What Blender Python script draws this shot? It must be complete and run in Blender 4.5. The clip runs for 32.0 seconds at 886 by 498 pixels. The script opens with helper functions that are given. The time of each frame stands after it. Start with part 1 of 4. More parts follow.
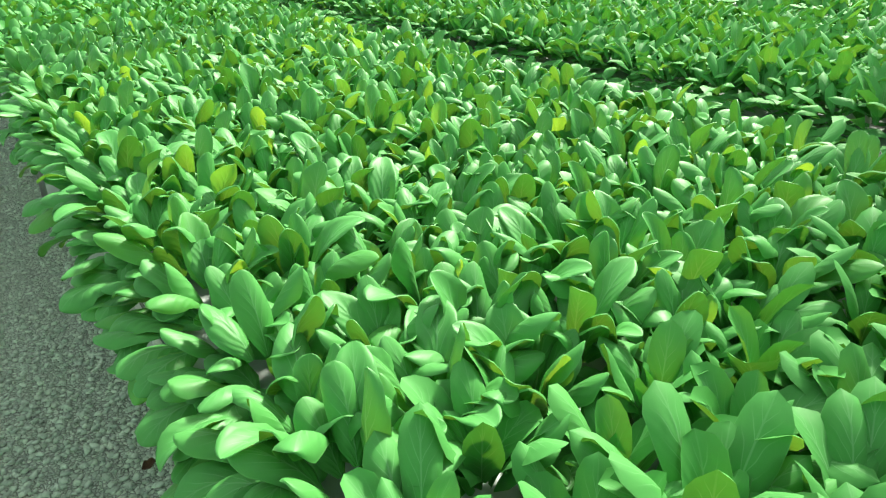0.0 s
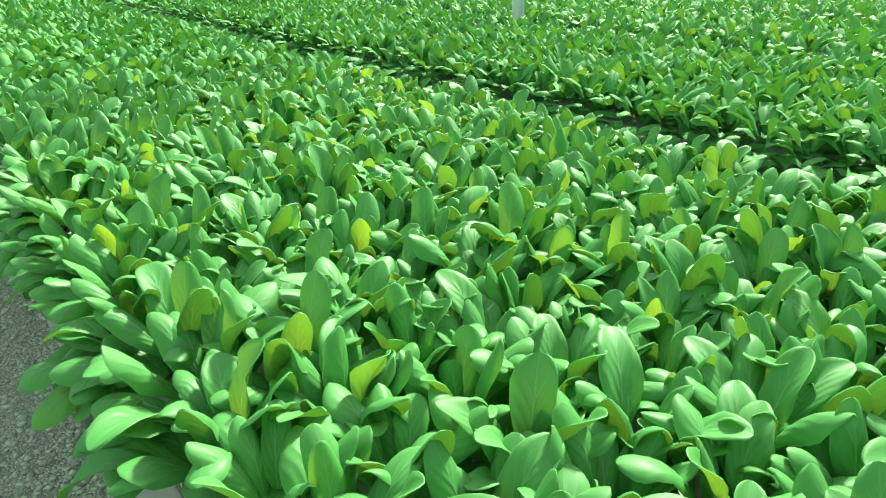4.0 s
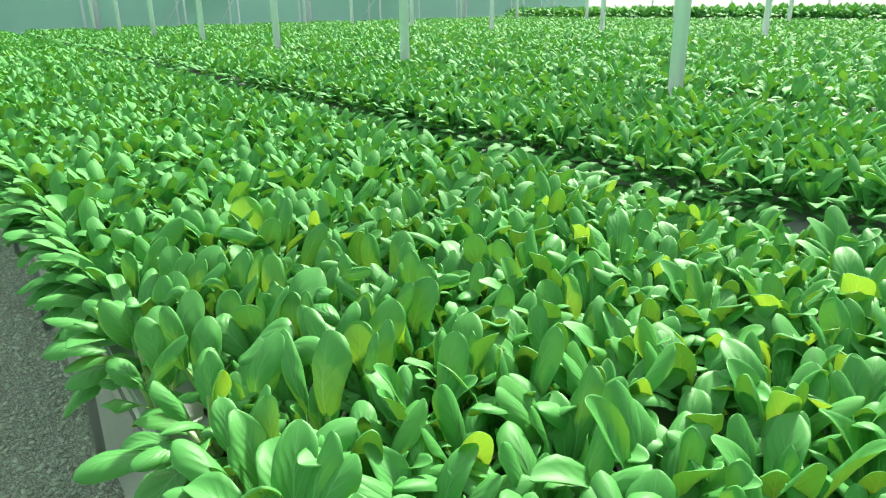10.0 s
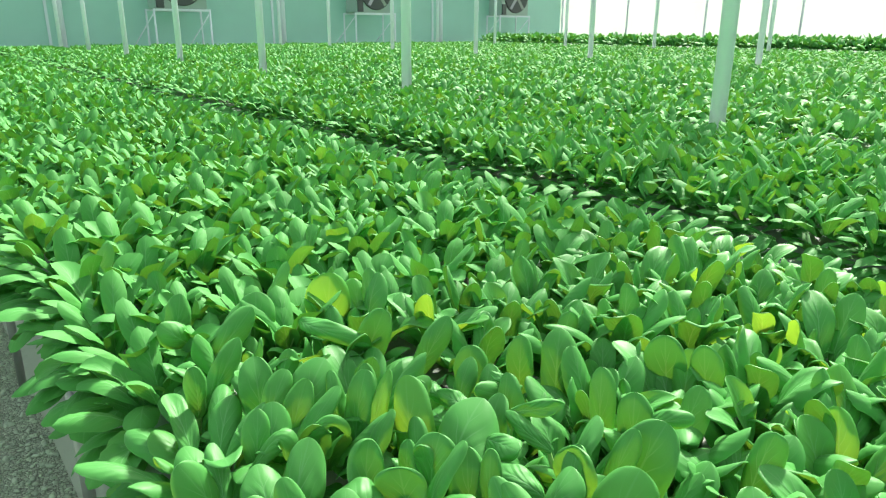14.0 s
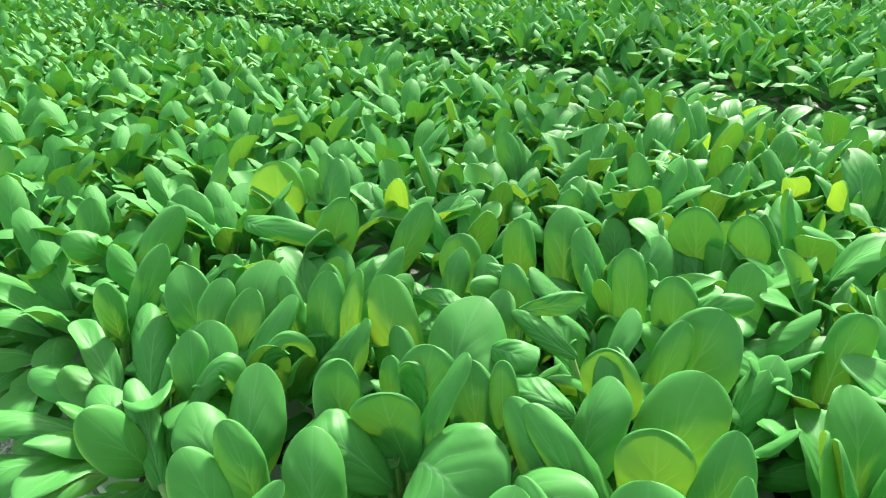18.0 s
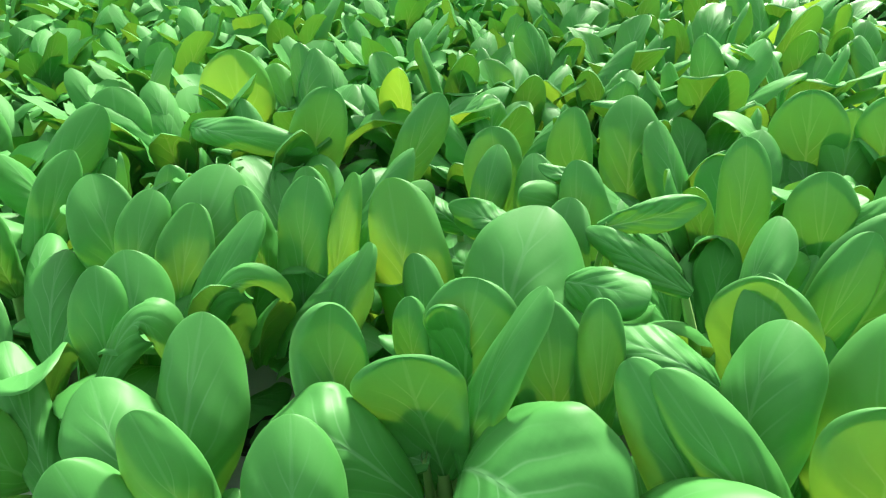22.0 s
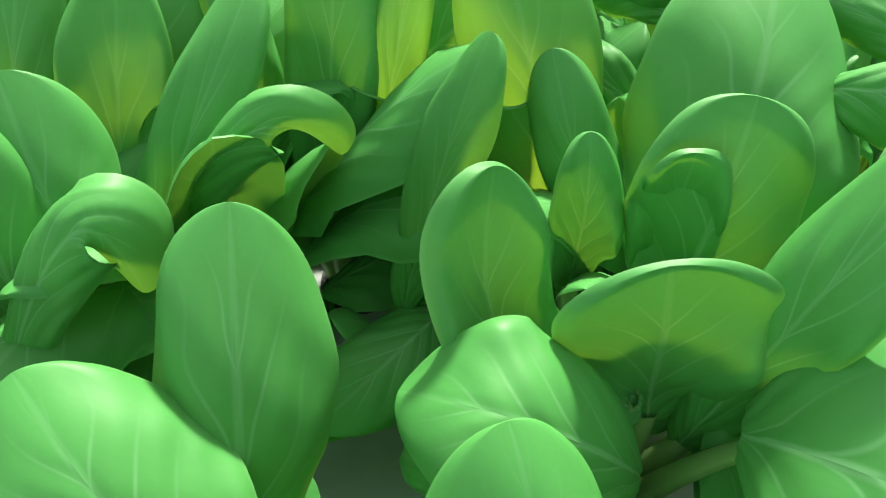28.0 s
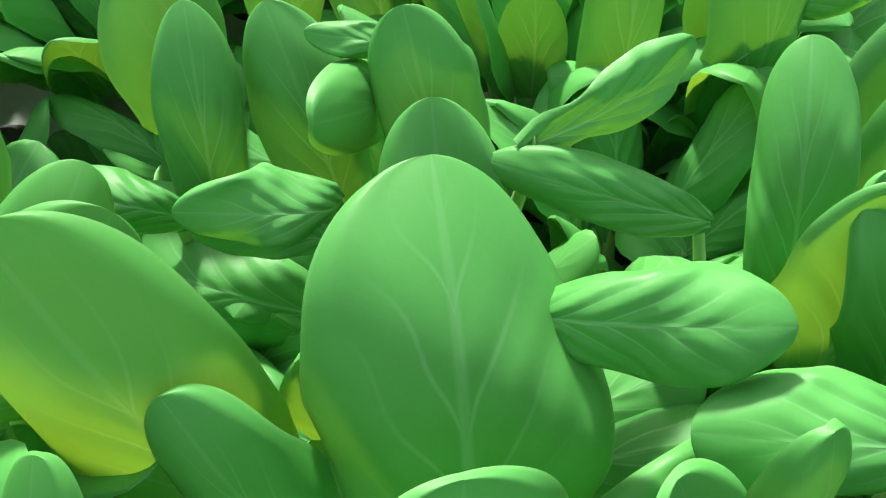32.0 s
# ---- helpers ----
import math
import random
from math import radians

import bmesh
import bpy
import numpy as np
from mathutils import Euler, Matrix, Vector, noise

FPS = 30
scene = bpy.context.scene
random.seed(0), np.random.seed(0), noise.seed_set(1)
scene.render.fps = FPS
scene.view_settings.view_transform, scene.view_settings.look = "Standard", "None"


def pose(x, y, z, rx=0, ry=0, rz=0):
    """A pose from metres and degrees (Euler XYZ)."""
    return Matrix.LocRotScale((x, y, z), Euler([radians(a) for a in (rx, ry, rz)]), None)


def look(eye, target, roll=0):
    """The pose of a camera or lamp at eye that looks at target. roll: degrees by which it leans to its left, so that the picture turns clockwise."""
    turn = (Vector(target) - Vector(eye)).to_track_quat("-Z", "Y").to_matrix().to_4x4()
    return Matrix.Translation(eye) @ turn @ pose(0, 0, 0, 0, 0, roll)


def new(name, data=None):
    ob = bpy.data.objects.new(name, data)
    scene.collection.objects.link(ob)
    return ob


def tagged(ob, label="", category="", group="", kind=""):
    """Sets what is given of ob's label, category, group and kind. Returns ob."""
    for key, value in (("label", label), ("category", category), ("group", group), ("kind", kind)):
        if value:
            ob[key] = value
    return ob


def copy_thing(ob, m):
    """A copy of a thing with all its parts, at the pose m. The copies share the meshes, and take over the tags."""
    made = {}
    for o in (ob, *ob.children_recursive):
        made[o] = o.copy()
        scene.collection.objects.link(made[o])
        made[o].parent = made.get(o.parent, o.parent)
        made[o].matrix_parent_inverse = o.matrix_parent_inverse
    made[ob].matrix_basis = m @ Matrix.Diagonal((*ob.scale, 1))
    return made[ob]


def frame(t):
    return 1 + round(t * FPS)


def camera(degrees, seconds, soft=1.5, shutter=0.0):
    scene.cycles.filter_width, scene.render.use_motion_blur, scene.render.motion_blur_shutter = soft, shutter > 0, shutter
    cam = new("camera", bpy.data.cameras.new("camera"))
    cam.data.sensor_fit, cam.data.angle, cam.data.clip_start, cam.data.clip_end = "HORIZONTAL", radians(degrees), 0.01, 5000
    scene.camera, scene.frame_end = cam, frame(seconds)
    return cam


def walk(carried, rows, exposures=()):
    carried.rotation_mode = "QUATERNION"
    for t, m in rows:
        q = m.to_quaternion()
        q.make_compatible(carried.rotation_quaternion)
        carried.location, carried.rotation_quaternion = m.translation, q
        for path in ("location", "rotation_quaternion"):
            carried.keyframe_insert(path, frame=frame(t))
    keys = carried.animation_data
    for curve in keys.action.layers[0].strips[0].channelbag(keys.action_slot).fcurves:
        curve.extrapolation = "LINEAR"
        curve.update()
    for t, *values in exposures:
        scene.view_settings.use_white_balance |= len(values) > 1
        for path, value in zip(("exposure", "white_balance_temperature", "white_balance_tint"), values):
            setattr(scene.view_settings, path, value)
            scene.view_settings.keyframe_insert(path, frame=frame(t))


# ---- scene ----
cam = camera(65.1, 32.0, soft=1.2)
METRES, EYE, TILT, LEAN, TURN = 3.6, 1.4667, -25.8, 0.5, -34.4
ROWS = [
    (0.0, 0.0002, 0.0004, 0.0002, -0.04, -0.04, 0.02),
    (0.5, -0.0102, 0.0141, 0.0061, -0.10, -0.02, -0.80),
    (1.0, -0.0289, 0.0292, 0.0164, -1.29, 1.66, -0.37),
    (1.5, -0.0523, 0.0443, 0.0259, -2.31, 2.79, 0.75),
    (2.0, -0.0653, 0.0565, 0.0312, -2.70, 3.26, 0.34),
    (2.5, -0.0720, 0.0826, 0.0419, -2.92, 3.49, 1.34),
    (4.5, -0.1141, 0.1567, 0.0756, -2.11, 2.33, 0.23),
    (5.0, -0.1385, 0.1780, 0.0895, -1.02, 3.42, 0.65),
    (5.5, -0.1620, 0.1947, 0.0956, -2.27, 2.99, 0.84),
    (6.0, -0.1819, 0.2185, 0.1056, -2.17, 2.42, -0.23),
    (6.5, -0.1949, 0.2443, 0.1214, -1.93, 4.58, 1.38),
    (7.0, -0.2032, 0.2639, 0.1313, -1.46, 4.08, 1.31),
    (7.5, -0.2109, 0.2795, 0.1387, -2.50, 4.52, 1.57),
    (8.0, -0.2326, 0.3014, 0.1513, -3.22, 5.39, 1.51),
    (8.5, -0.2556, 0.3176, 0.1623, -3.44, 6.12, 1.79),
    (9.0, -0.2692, 0.3316, 0.1688, -2.71, 6.61, 0.72),
    (9.5, -0.2766, 0.3522, 0.1764, -2.61, 6.87, 1.07),
    (10.0, -0.2875, 0.3765, 0.1901, -0.82, 6.41, 0.73),
    (10.5, -0.2952, 0.3878, 0.1958, 1.89, 6.55, -0.11),
    (11.0, -0.3011, 0.3939, 0.1995, 3.27, 6.71, -1.48),
    (11.5, -0.3106, 0.4005, 0.2031, 4.00, 7.15, -1.58),
    (12.0, -0.3239, 0.4144, 0.2092, 2.98, 6.70, -1.36),
    (12.5, -0.3378, 0.4251, 0.2141, 1.01, 6.63, -0.90),
    (13.0, -0.3558, 0.4374, 0.2199, -1.31, 6.41, -0.13),
    (13.5, -0.3673, 0.4518, 0.2260, -4.47, 6.72, -0.17),
    (14.0, -0.3727, 0.4758, 0.2373, -3.58, 8.17, 0.92),
    (14.5, -0.3766, 0.4885, 0.2448, -2.54, 7.63, 0.96),
    (16.5, -0.3805, 0.5140, 0.2420, -2.45, 1.91, 2.31),
    (17.0, -0.3775, 0.5194, 0.2394, -4.23, 2.82, 3.67),
    (17.5, -0.3752, 0.5269, 0.2358, -5.49, 1.56, 4.58),
    (18.0, -0.3736, 0.5355, 0.2320, -6.18, 0.53, 4.69),
    (18.5, -0.3717, 0.5451, 0.2278, -5.91, -1.29, 4.92),
    (19.0, -0.3721, 0.5505, 0.2268, -4.61, -3.30, 5.82),
    (19.5, -0.3727, 0.5563, 0.2244, -5.38, -4.29, 4.85),
    (20.0, -0.3724, 0.5628, 0.2210, -5.56, -5.52, 5.08),
    (20.5, -0.3715, 0.5696, 0.2180, -6.23, -5.97, 4.38),
    (21.0, -0.3699, 0.5752, 0.2172, -4.41, -3.88, 4.07),
    (21.5, -0.3716, 0.5872, 0.2171, -5.68, -4.01, 5.00),
    (22.0, -0.3788, 0.6003, 0.2216, -8.00, -3.39, 5.72),
    (22.5, -0.3859, 0.6088, 0.2244, -9.52, -3.18, 5.71),
    (23.0, -0.3954, 0.6120, 0.2286, -9.18, -2.23, 5.69),
    (23.5, -0.4036, 0.6140, 0.2345, -8.87, -2.60, 4.76),
    (24.0, -0.4086, 0.6220, 0.2389, -10.09, -2.37, 3.94),
    (24.5, -0.4125, 0.6372, 0.2476, -9.13, -4.91, 5.21),
    (26.5, -0.4105, 0.6750, 0.2402, -11.12, -18.44, 6.35),
    (27.0, -0.4055, 0.6706, 0.2330, -14.66, -22.39, 7.38),
    (27.5, -0.4030, 0.6675, 0.2255, -20.62, -23.31, 5.88),
    (28.0, -0.4018, 0.6592, 0.2236, -19.83, -22.54, 7.20),
    (28.5, -0.3989, 0.6509, 0.2214, -22.21, -23.66, 8.66),
    (29.0, -0.3936, 0.6478, 0.2184, -24.77, -25.62, 10.44),
    (29.5, -0.3878, 0.6467, 0.2174, -28.32, -26.31, 12.22),
    (30.0, -0.3795, 0.6486, 0.2185, -34.16, -27.74, 14.35),
    (30.5, -0.3743, 0.6531, 0.2249, -38.69, -28.84, 16.10),
    (31.0, -0.3716, 0.6613, 0.2304, -40.99, -28.96, 17.90),
    (31.5, -0.3735, 0.6705, 0.2319, -41.36, -27.79, 18.08),
    (32.0, -0.3724, 0.6806, 0.2385, -44.01, -29.87, 17.07),
]
walk(cam, [(t, pose(0, 0, EYE, TILT, LEAN, TURN) @ pose(METRES * x, METRES * y, METRES * z, 90 + pitch, roll, yaw)) for t, x, y, z, yaw, pitch, roll in ROWS])

# ---- world and sun: morning light through the film house, from beyond the beds ----
SUN_YAW, SUN_UP = -66.0, 46.0   # degrees from the beds' direction (minus: to the right) and above the horizon
world = bpy.data.worlds.new("sky")
world.use_nodes = True
scene.world = world
sky = world.node_tree.nodes.new("ShaderNodeTexSky")
sky.sky_type, sky.sun_disc = "NISHITA", False
sky.sun_elevation, sky.sun_rotation = radians(SUN_UP), radians(-SUN_YAW)
sky.air_density, sky.dust_density = 1.0, 5.0
world.node_tree.links.new(sky.outputs["Color"], world.node_tree.nodes["Background"].inputs["Color"])
world.node_tree.nodes["Background"].inputs["Strength"].default_value = 0.06
sun = bpy.data.lights.new("sun", "SUN")
sun.energy, sun.angle, sun.color = 5.7, radians(5.0), (1.0, 0.95, 0.84)
way = Vector((math.sin(radians(-SUN_YAW)) * math.cos(radians(SUN_UP)), math.cos(radians(-SUN_YAW)) * math.cos(radians(SUN_UP)), math.sin(radians(SUN_UP))))
new("sun", sun).matrix_world = look(way * 40, (0, 0, 0))
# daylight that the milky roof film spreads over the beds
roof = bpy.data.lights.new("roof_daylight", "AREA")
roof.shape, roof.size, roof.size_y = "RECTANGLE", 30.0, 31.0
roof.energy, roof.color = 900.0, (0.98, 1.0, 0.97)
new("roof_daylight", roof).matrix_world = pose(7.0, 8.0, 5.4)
scene.view_settings.exposure = 0.65

# ---- materials ----


class Nodes:
    """A small helper to wire one material."""

    def __init__(self, name):
        self.mat = bpy.data.materials.new(name)
        self.mat.use_nodes = True
        self.t = self.mat.node_tree
        self.out = self.t.nodes["Material Output"]
        self.bsdf = self.t.nodes["Principled BSDF"]

    def add(self, kind, values=None, **props):
        n = self.t.nodes.new(kind)
        for k, v in props.items():
            setattr(n, k, v)
        for k, v in (values or {}).items():
            self.put(n.inputs[k], v)
        return n

    def put(self, socket, v):
        if isinstance(v, bpy.types.NodeSocket):
            self.t.links.new(v, socket)
        elif isinstance(v, tuple) and len(v) == 3 and socket.type == "RGBA":
            socket.default_value = (*v, 1)
        else:
            socket.default_value = v

    def math(self, op, a, b=0.0, c=0.0, clamp=False):
        n = self.add("ShaderNodeMath", {0: a, 1: b, 2: c}, operation=op, use_clamp=clamp)
        return n.outputs[0]

    def mix(self, f, a, b, blend="MIX"):
        n = self.add("ShaderNodeMix", data_type="RGBA", blend_type=blend)
        self.put(n.inputs[0], f), self.put(n.inputs[6], a), self.put(n.inputs[7], b)
        return n.outputs[2]

    def noise(self, scale, detail=3.0, rough=0.5, coord="Object"):
        c = self.add("ShaderNodeTexCoord").outputs[coord]
        return self.add("ShaderNodeTexNoise", {"Vector": c, "Scale": scale, "Detail": detail, "Roughness": rough}).outputs["Fac"]

    def ramp(self, f, lo, hi, a=0.0, b=1.0):
        n = self.add("ShaderNodeMapRange", {0: f, 1: lo, 2: hi, 3: a, 4: b}, interpolation_type="SMOOTHSTEP")
        return n.outputs[0]

    def bump(self, h, strength=0.3, dist=0.002):
        n = self.add("ShaderNodeBump", {"Height": h, "Strength": strength, "Distance": dist})
        self.put(self.bsdf.inputs["Normal"], n.outputs[0])
        return n.outputs[0]

    def base(self, color, rough, metal=0.0, spec=0.5):
        self.put(self.bsdf.inputs["Base Color"], color)
        self.put(self.bsdf.inputs["Roughness"], rough)
        self.put(self.bsdf.inputs["Metallic"], metal)
        self.put(self.bsdf.inputs["Specular IOR Level"], spec)


def leaf_material(name, joined):
    """Glossy pak choi blade: pale midrib and side veins from the leaf's own coordinates, light shining through."""
    m = Nodes(name)
    uv = m.add("ShaderNodeSeparateXYZ", {0: m.add("ShaderNodeUVMap", uv_map="leaf").outputs[0]})
    u, v = uv.outputs[0], uv.outputs[1]
    side = m.math("ABSOLUTE", m.math("SUBTRACT", u, 0.5))
    rnd = m.math("MULTIPLY", m.math("POWER", m.add("ShaderNodeNewGeometry").outputs["Random Per Island"], 4.0), 0.8) if joined else m.add("ShaderNodeSeparateColor", {0: m.add("ShaderNodeObjectInfo").outputs["Color"]}).outputs[0]
    rib = m.math("MULTIPLY", m.ramp(side, 0.008, 0.028, 1.0, 0.0), m.ramp(v, 0.1, 0.95, 1.0, 0.25))
    wob = m.math("MULTIPLY", m.noise(20.0, 1.0), 0.36)
    # side veins leave the midrib and bow towards the tip
    row = m.math("SUBTRACT", m.math("MULTIPLY", m.math("ADD", v, wob), 5.2), m.math("MULTIPLY", m.math("POWER", side, 0.8), 4.4))
    saw = m.math("ABSOLUTE", m.math("SUBTRACT", m.math("FRACT", row), 0.5))
    vein = m.math("MULTIPLY", m.ramp(saw, 0.0, 0.085, 1.0, 0.0), m.math("MULTIPLY", m.ramp(side, 0.02, 0.40, 0.75, 0.0), m.ramp(v, 0.65, 0.95, 1.0, 0.1)))
    lines = m.math("MAXIMUM", rib, vein)
    cells = m.add("ShaderNodeTexVoronoi", {"Vector": m.add("ShaderNodeTexCoord").outputs["Object"], "Scale": 230.0}, feature="DISTANCE_TO_EDGE").outputs[0]
    net = m.ramp(cells, 0.0, 0.2, 0.6, 0.0)
    patch = m.noise(16.0, 3.0)
    # yellower by rnd; on hand-set leaves this puts sun shining through into colour
    yellowness = m.math("MULTIPLY_ADD", rnd, 0.5, m.math("MULTIPLY", patch, 0.4), clamp=True)
    col = m.mix(yellowness, (0.070, 0.310, 0.066), (0.115, 0.45, 0.095))
    col = m.mix(m.math("MULTIPLY", net, 0.10), col, (0.11, 0.44, 0.10))
    col = m.mix(m.math("MULTIPLY", lines, 0.62), col, (0.24, 0.55, 0.24))
    rim = m.ramp(side, 0.475, 0.5, 0.0, 0.6)
    col = m.mix(rim, col, (0.16, 0.46, 0.13))
    through_col = m.mix(m.math("MULTIPLY", lines, 0.45), m.mix(yellowness, (0.15, 0.62, 0.05) if joined else (0.22, 0.66, 0.05), (0.52, 0.72, 0.04)), (0.62, 0.82, 0.14))
    m.base(col, m.math("MULTIPLY_ADD", patch, 0.2, 0.52 if joined else 0.40), spec=0.28 if joined else 0.38)
    hgt = m.math("ADD", m.math("MULTIPLY", m.ramp(saw, 0.0, 0.5), m.ramp(v, 0.55, 0.92, 0.48, 0.0)), m.math("SUBTRACT", m.math("MULTIPLY", patch, 0.5), m.math("MULTIPLY", net, 0.015)))
    hgt = m.math("SUBTRACT", hgt, m.math("MULTIPLY", m.ramp(side, 0.0, 0.07, 1.0, 0.0), m.ramp(v, 0.6, 0.95, 0.30, 0.05)))
    nrm = m.bump(hgt, 0.2 if joined else 0.34, 0.0026)
    tr = m.add("ShaderNodeBsdfTranslucent", {"Color": through_col, "Normal": nrm})
    let_through = m.ramp(rnd, 0.0, 1.0, 0.085, 0.16 if joined else 0.32)
    mixed = m.add("ShaderNodeMixShader", {0: let_through, 1: m.bsdf.outputs[0], 2: tr.outputs[0]})
    m.t.links.new(mixed.outputs[0], m.out.inputs["Surface"])
    return m.mat


def stalk_material():
    m = Nodes("stalk_pale_green")
    n = m.noise(60.0, 3.0)
    m.base(m.mix(n, (0.22, 0.44, 0.12), (0.34, 0.55, 0.20)), 0.4)
    m.put(m.bsdf.inputs["Subsurface Weight"], 0.0)
    m.bump(n, 0.2, 0.001)
    return m.mat


def plain_material(name, a, b, rough, metal=0.0, scale=8.0, bump=0.15, dist=0.002, spec=0.5):
    m = Nodes(name)
    n, fine = m.noise(scale, 5.0, 0.6), m.noise(scale * 14, 3.0)
    m.base(m.mix(m.math("MULTIPLY_ADD", fine, 0.35, m.math("MULTIPLY", n, 0.7), clamp=True), a, b), m.math("MULTIPLY_ADD", n, 0.2, rough - 0.1), metal, spec)
    m.bump(fine, bump, dist)
    return m.mat


def film_material(name, color, glow):
    """Sunlit plastic film or twin-wall sheet: soft light comes through it."""
    m = Nodes(name)
    n = m.noise(0.9, 4.0, 0.6)
    col = m.mix(n, tuple(c * 0.86 for c in color), color)
    m.base(col, 0.4)
    tr = m.add("ShaderNodeBsdfTranslucent", {"Color": col})
    mixed = m.add("ShaderNodeMixShader", {0: glow, 1: m.bsdf.outputs[0], 2: tr.outputs[0]})
    m.t.links.new(mixed.outputs[0], m.out.inputs["Surface"])
    return m.mat


def stone_material(name, joined):
    m = Nodes(name)
    rnd = m.add("ShaderNodeNewGeometry").outputs["Random Per Island"] if joined else m.add("ShaderNodeObjectInfo").outputs["Random"]
    n = m.noise(240.0, 3.0)
    c = m.mix(rnd, (0.44, 0.54, 0.43), (0.80, 0.92, 0.76))
    m.base(m.mix(m.math("MULTIPLY", n, 0.5), c, (0.50, 0.62, 0.47)), 0.85)
    m.bump(n, 0.4, 0.001)
    return m.mat


def ground_material():
    m = Nodes("gravel_bed")
    c = m.add("ShaderNodeTexCoord").outputs["Object"]
    vor = m.add("ShaderNodeTexVoronoi", {"Vector": c, "Scale": 78.0})
    edge = m.add("ShaderNodeTexVoronoi", {"Vector": c, "Scale": 78.0}, feature="DISTANCE_TO_EDGE").outputs[0]
    big = m.noise(1.6, 4.0)
    grey = m.add("ShaderNodeSeparateColor", {0: vor.outputs["Color"]}).outputs[0]
    col = m.mix(grey, (0.44, 0.54, 0.43), (0.78, 0.90, 0.74))
    col = m.mix(m.math("MULTIPLY", big, 0.4), col, (0.50, 0.60, 0.46))
    col = m.mix(m.ramp(edge, 0.0, 0.12, 0.75, 0.0), col, (0.12, 0.125, 0.10))
    m.base(col, 0.9)
    m.bump(m.ramp(edge, 0.0, 0.25), 0.8, 0.006)
    return m.mat


LEAF, LEAF_FAR = leaf_material("leaf_green", False), leaf_material("leaf_green_rows", True)
STALK = stalk_material()
STONE, STONE_FAR, GRAVEL = stone_material("stone", False), stone_material("stone_bed", True), ground_material()
RAFT = plain_material("raft_white_foam", (0.40, 0.48, 0.43), (0.54, 0.62, 0.57), 0.55, scale=5.0)
SHEET = plain_material("ground_sheet_white", (0.52, 0.60, 0.51), (0.68, 0.76, 0.66), 0.6, scale=3.0, bump=0.3, dist=0.004)
STEEL = plain_material("galvanised_steel", (0.34, 0.36, 0.36), (0.50, 0.52, 0.51), 0.42, 0.7, scale=20.0, bump=0.08)
POST = plain_material("post_painted_white", (0.70, 0.77, 0.82), (0.80, 0.86, 0.90), 0.45, 0.0, scale=6.0, bump=0.05)
CUP = plain_material("net_cup_black", (0.012, 0.012, 0.012), (0.03, 0.03, 0.03), 0.5)
FAN_DARK = plain_material("fan_dark_grey", (0.05, 0.06, 0.06), (0.10, 0.11, 0.11), 0.5)
WALL_FILM = film_material("wall_film_pale_green", (0.46, 0.72, 0.65), 0.38)
FAN_BOX = plain_material("fan_box_grey_green", (0.30, 0.40, 0.36), (0.40, 0.50, 0.46), 0.5)
SIDE_FILM = film_material("side_film_white", (0.86, 0.92, 0.88), 0.72)
KERB = plain_material("kerb_white_concrete", (0.60, 0.60, 0.56), (0.74, 0.74, 0.70), 0.8, scale=4.0, bump=0.3)

# ---- helpers for meshes ----


def link_mesh(name, me, mats, parent=None, label="", smooth=True):
    for x in mats:
        me.materials.append(x)
    if smooth:
        me.polygons.foreach_set("use_smooth", np.ones(len(me.polygons), bool))
    ob = new(name, me)
    ob.parent = parent
    if label:
        ob["label"] = label
    return ob


def part(name, bm, material, parent=None, label="", smooth=False):
    me = bpy.data.meshes.new(name)
    bm.to_mesh(me)
    bm.free()
    return link_mesh(name, me, [material], parent, label, smooth)


def box(bm, x0, y0, z0, x1, y1, z1, bevel=0.0):
    b = bmesh.new()
    bmesh.ops.create_cube(b, size=1.0, matrix=Matrix.Translation(((x0 + x1) / 2, (y0 + y1) / 2, (z0 + z1) / 2)) @ Matrix.Diagonal((x1 - x0, y1 - y0, z1 - z0, 1)))
    if bevel:
        bmesh.ops.bevel(b, geom=b.edges[:], offset=bevel, segments=2, affect="EDGES")
    me = bpy.data.meshes.new("tmp")
    b.to_mesh(me), b.free()
    bm.from_mesh(me)
    bpy.data.meshes.remove(me)
    return bm


def tube(bm, a, b, r, sides=12, r2=None):
    a, b = Vector(a), Vector(b)
    m = Matrix.Translation((a + b) / 2) @ (b - a).to_track_quat("Z", "Y").to_matrix().to_4x4()
    bmesh.ops.create_cone(bm, cap_ends=True, segments=sides, radius1=r, radius2=r if r2 is None else r2, depth=(b - a).length, matrix=m)
    return bm


def np_mesh(name, verts, quads, uv=None):
    """A mesh from vertex and quad arrays, with the leaf's own coordinates."""
    me = bpy.data.meshes.new(name)
    me.vertices.add(len(verts)), me.loops.add(quads.size), me.polygons.add(len(quads))
    me.vertices.foreach_set("co", np.ascontiguousarray(verts, dtype=np.float32).ravel())
    me.loops.foreach_set("vertex_index", np.ascontiguousarray(quads, dtype=np.int32).ravel())
    me.polygons.foreach_set("loop_start", np.arange(0, quads.size, quads.shape[1], dtype=np.int32))
    if uv is not None:
        me.uv_layers.new(name="leaf").data.foreach_set("uv", np.ascontiguousarray(uv[quads.ravel()], dtype=np.float32).ravel())
    me.update(calc_edges=True)
    me.validate()
    return me


# ---- the plan: beds run along y ----
BED_W, PITCH, BENCH = 1.42, 1.92, 0.858   # bench width, bed to bed, height of the rafts' top
BED_X = (0.165, 1.95, 3.70, 5.55, 7.55, 9.45, 11.35, 13.30, 15.25)   # near edge of each bench
BED_Y0, BED_Y1 = -1.4, 22.4
WALL_Y, SIDE_X, BACK_Y, LEFT_X = 24.0, 23.3, -8.0, -9.0

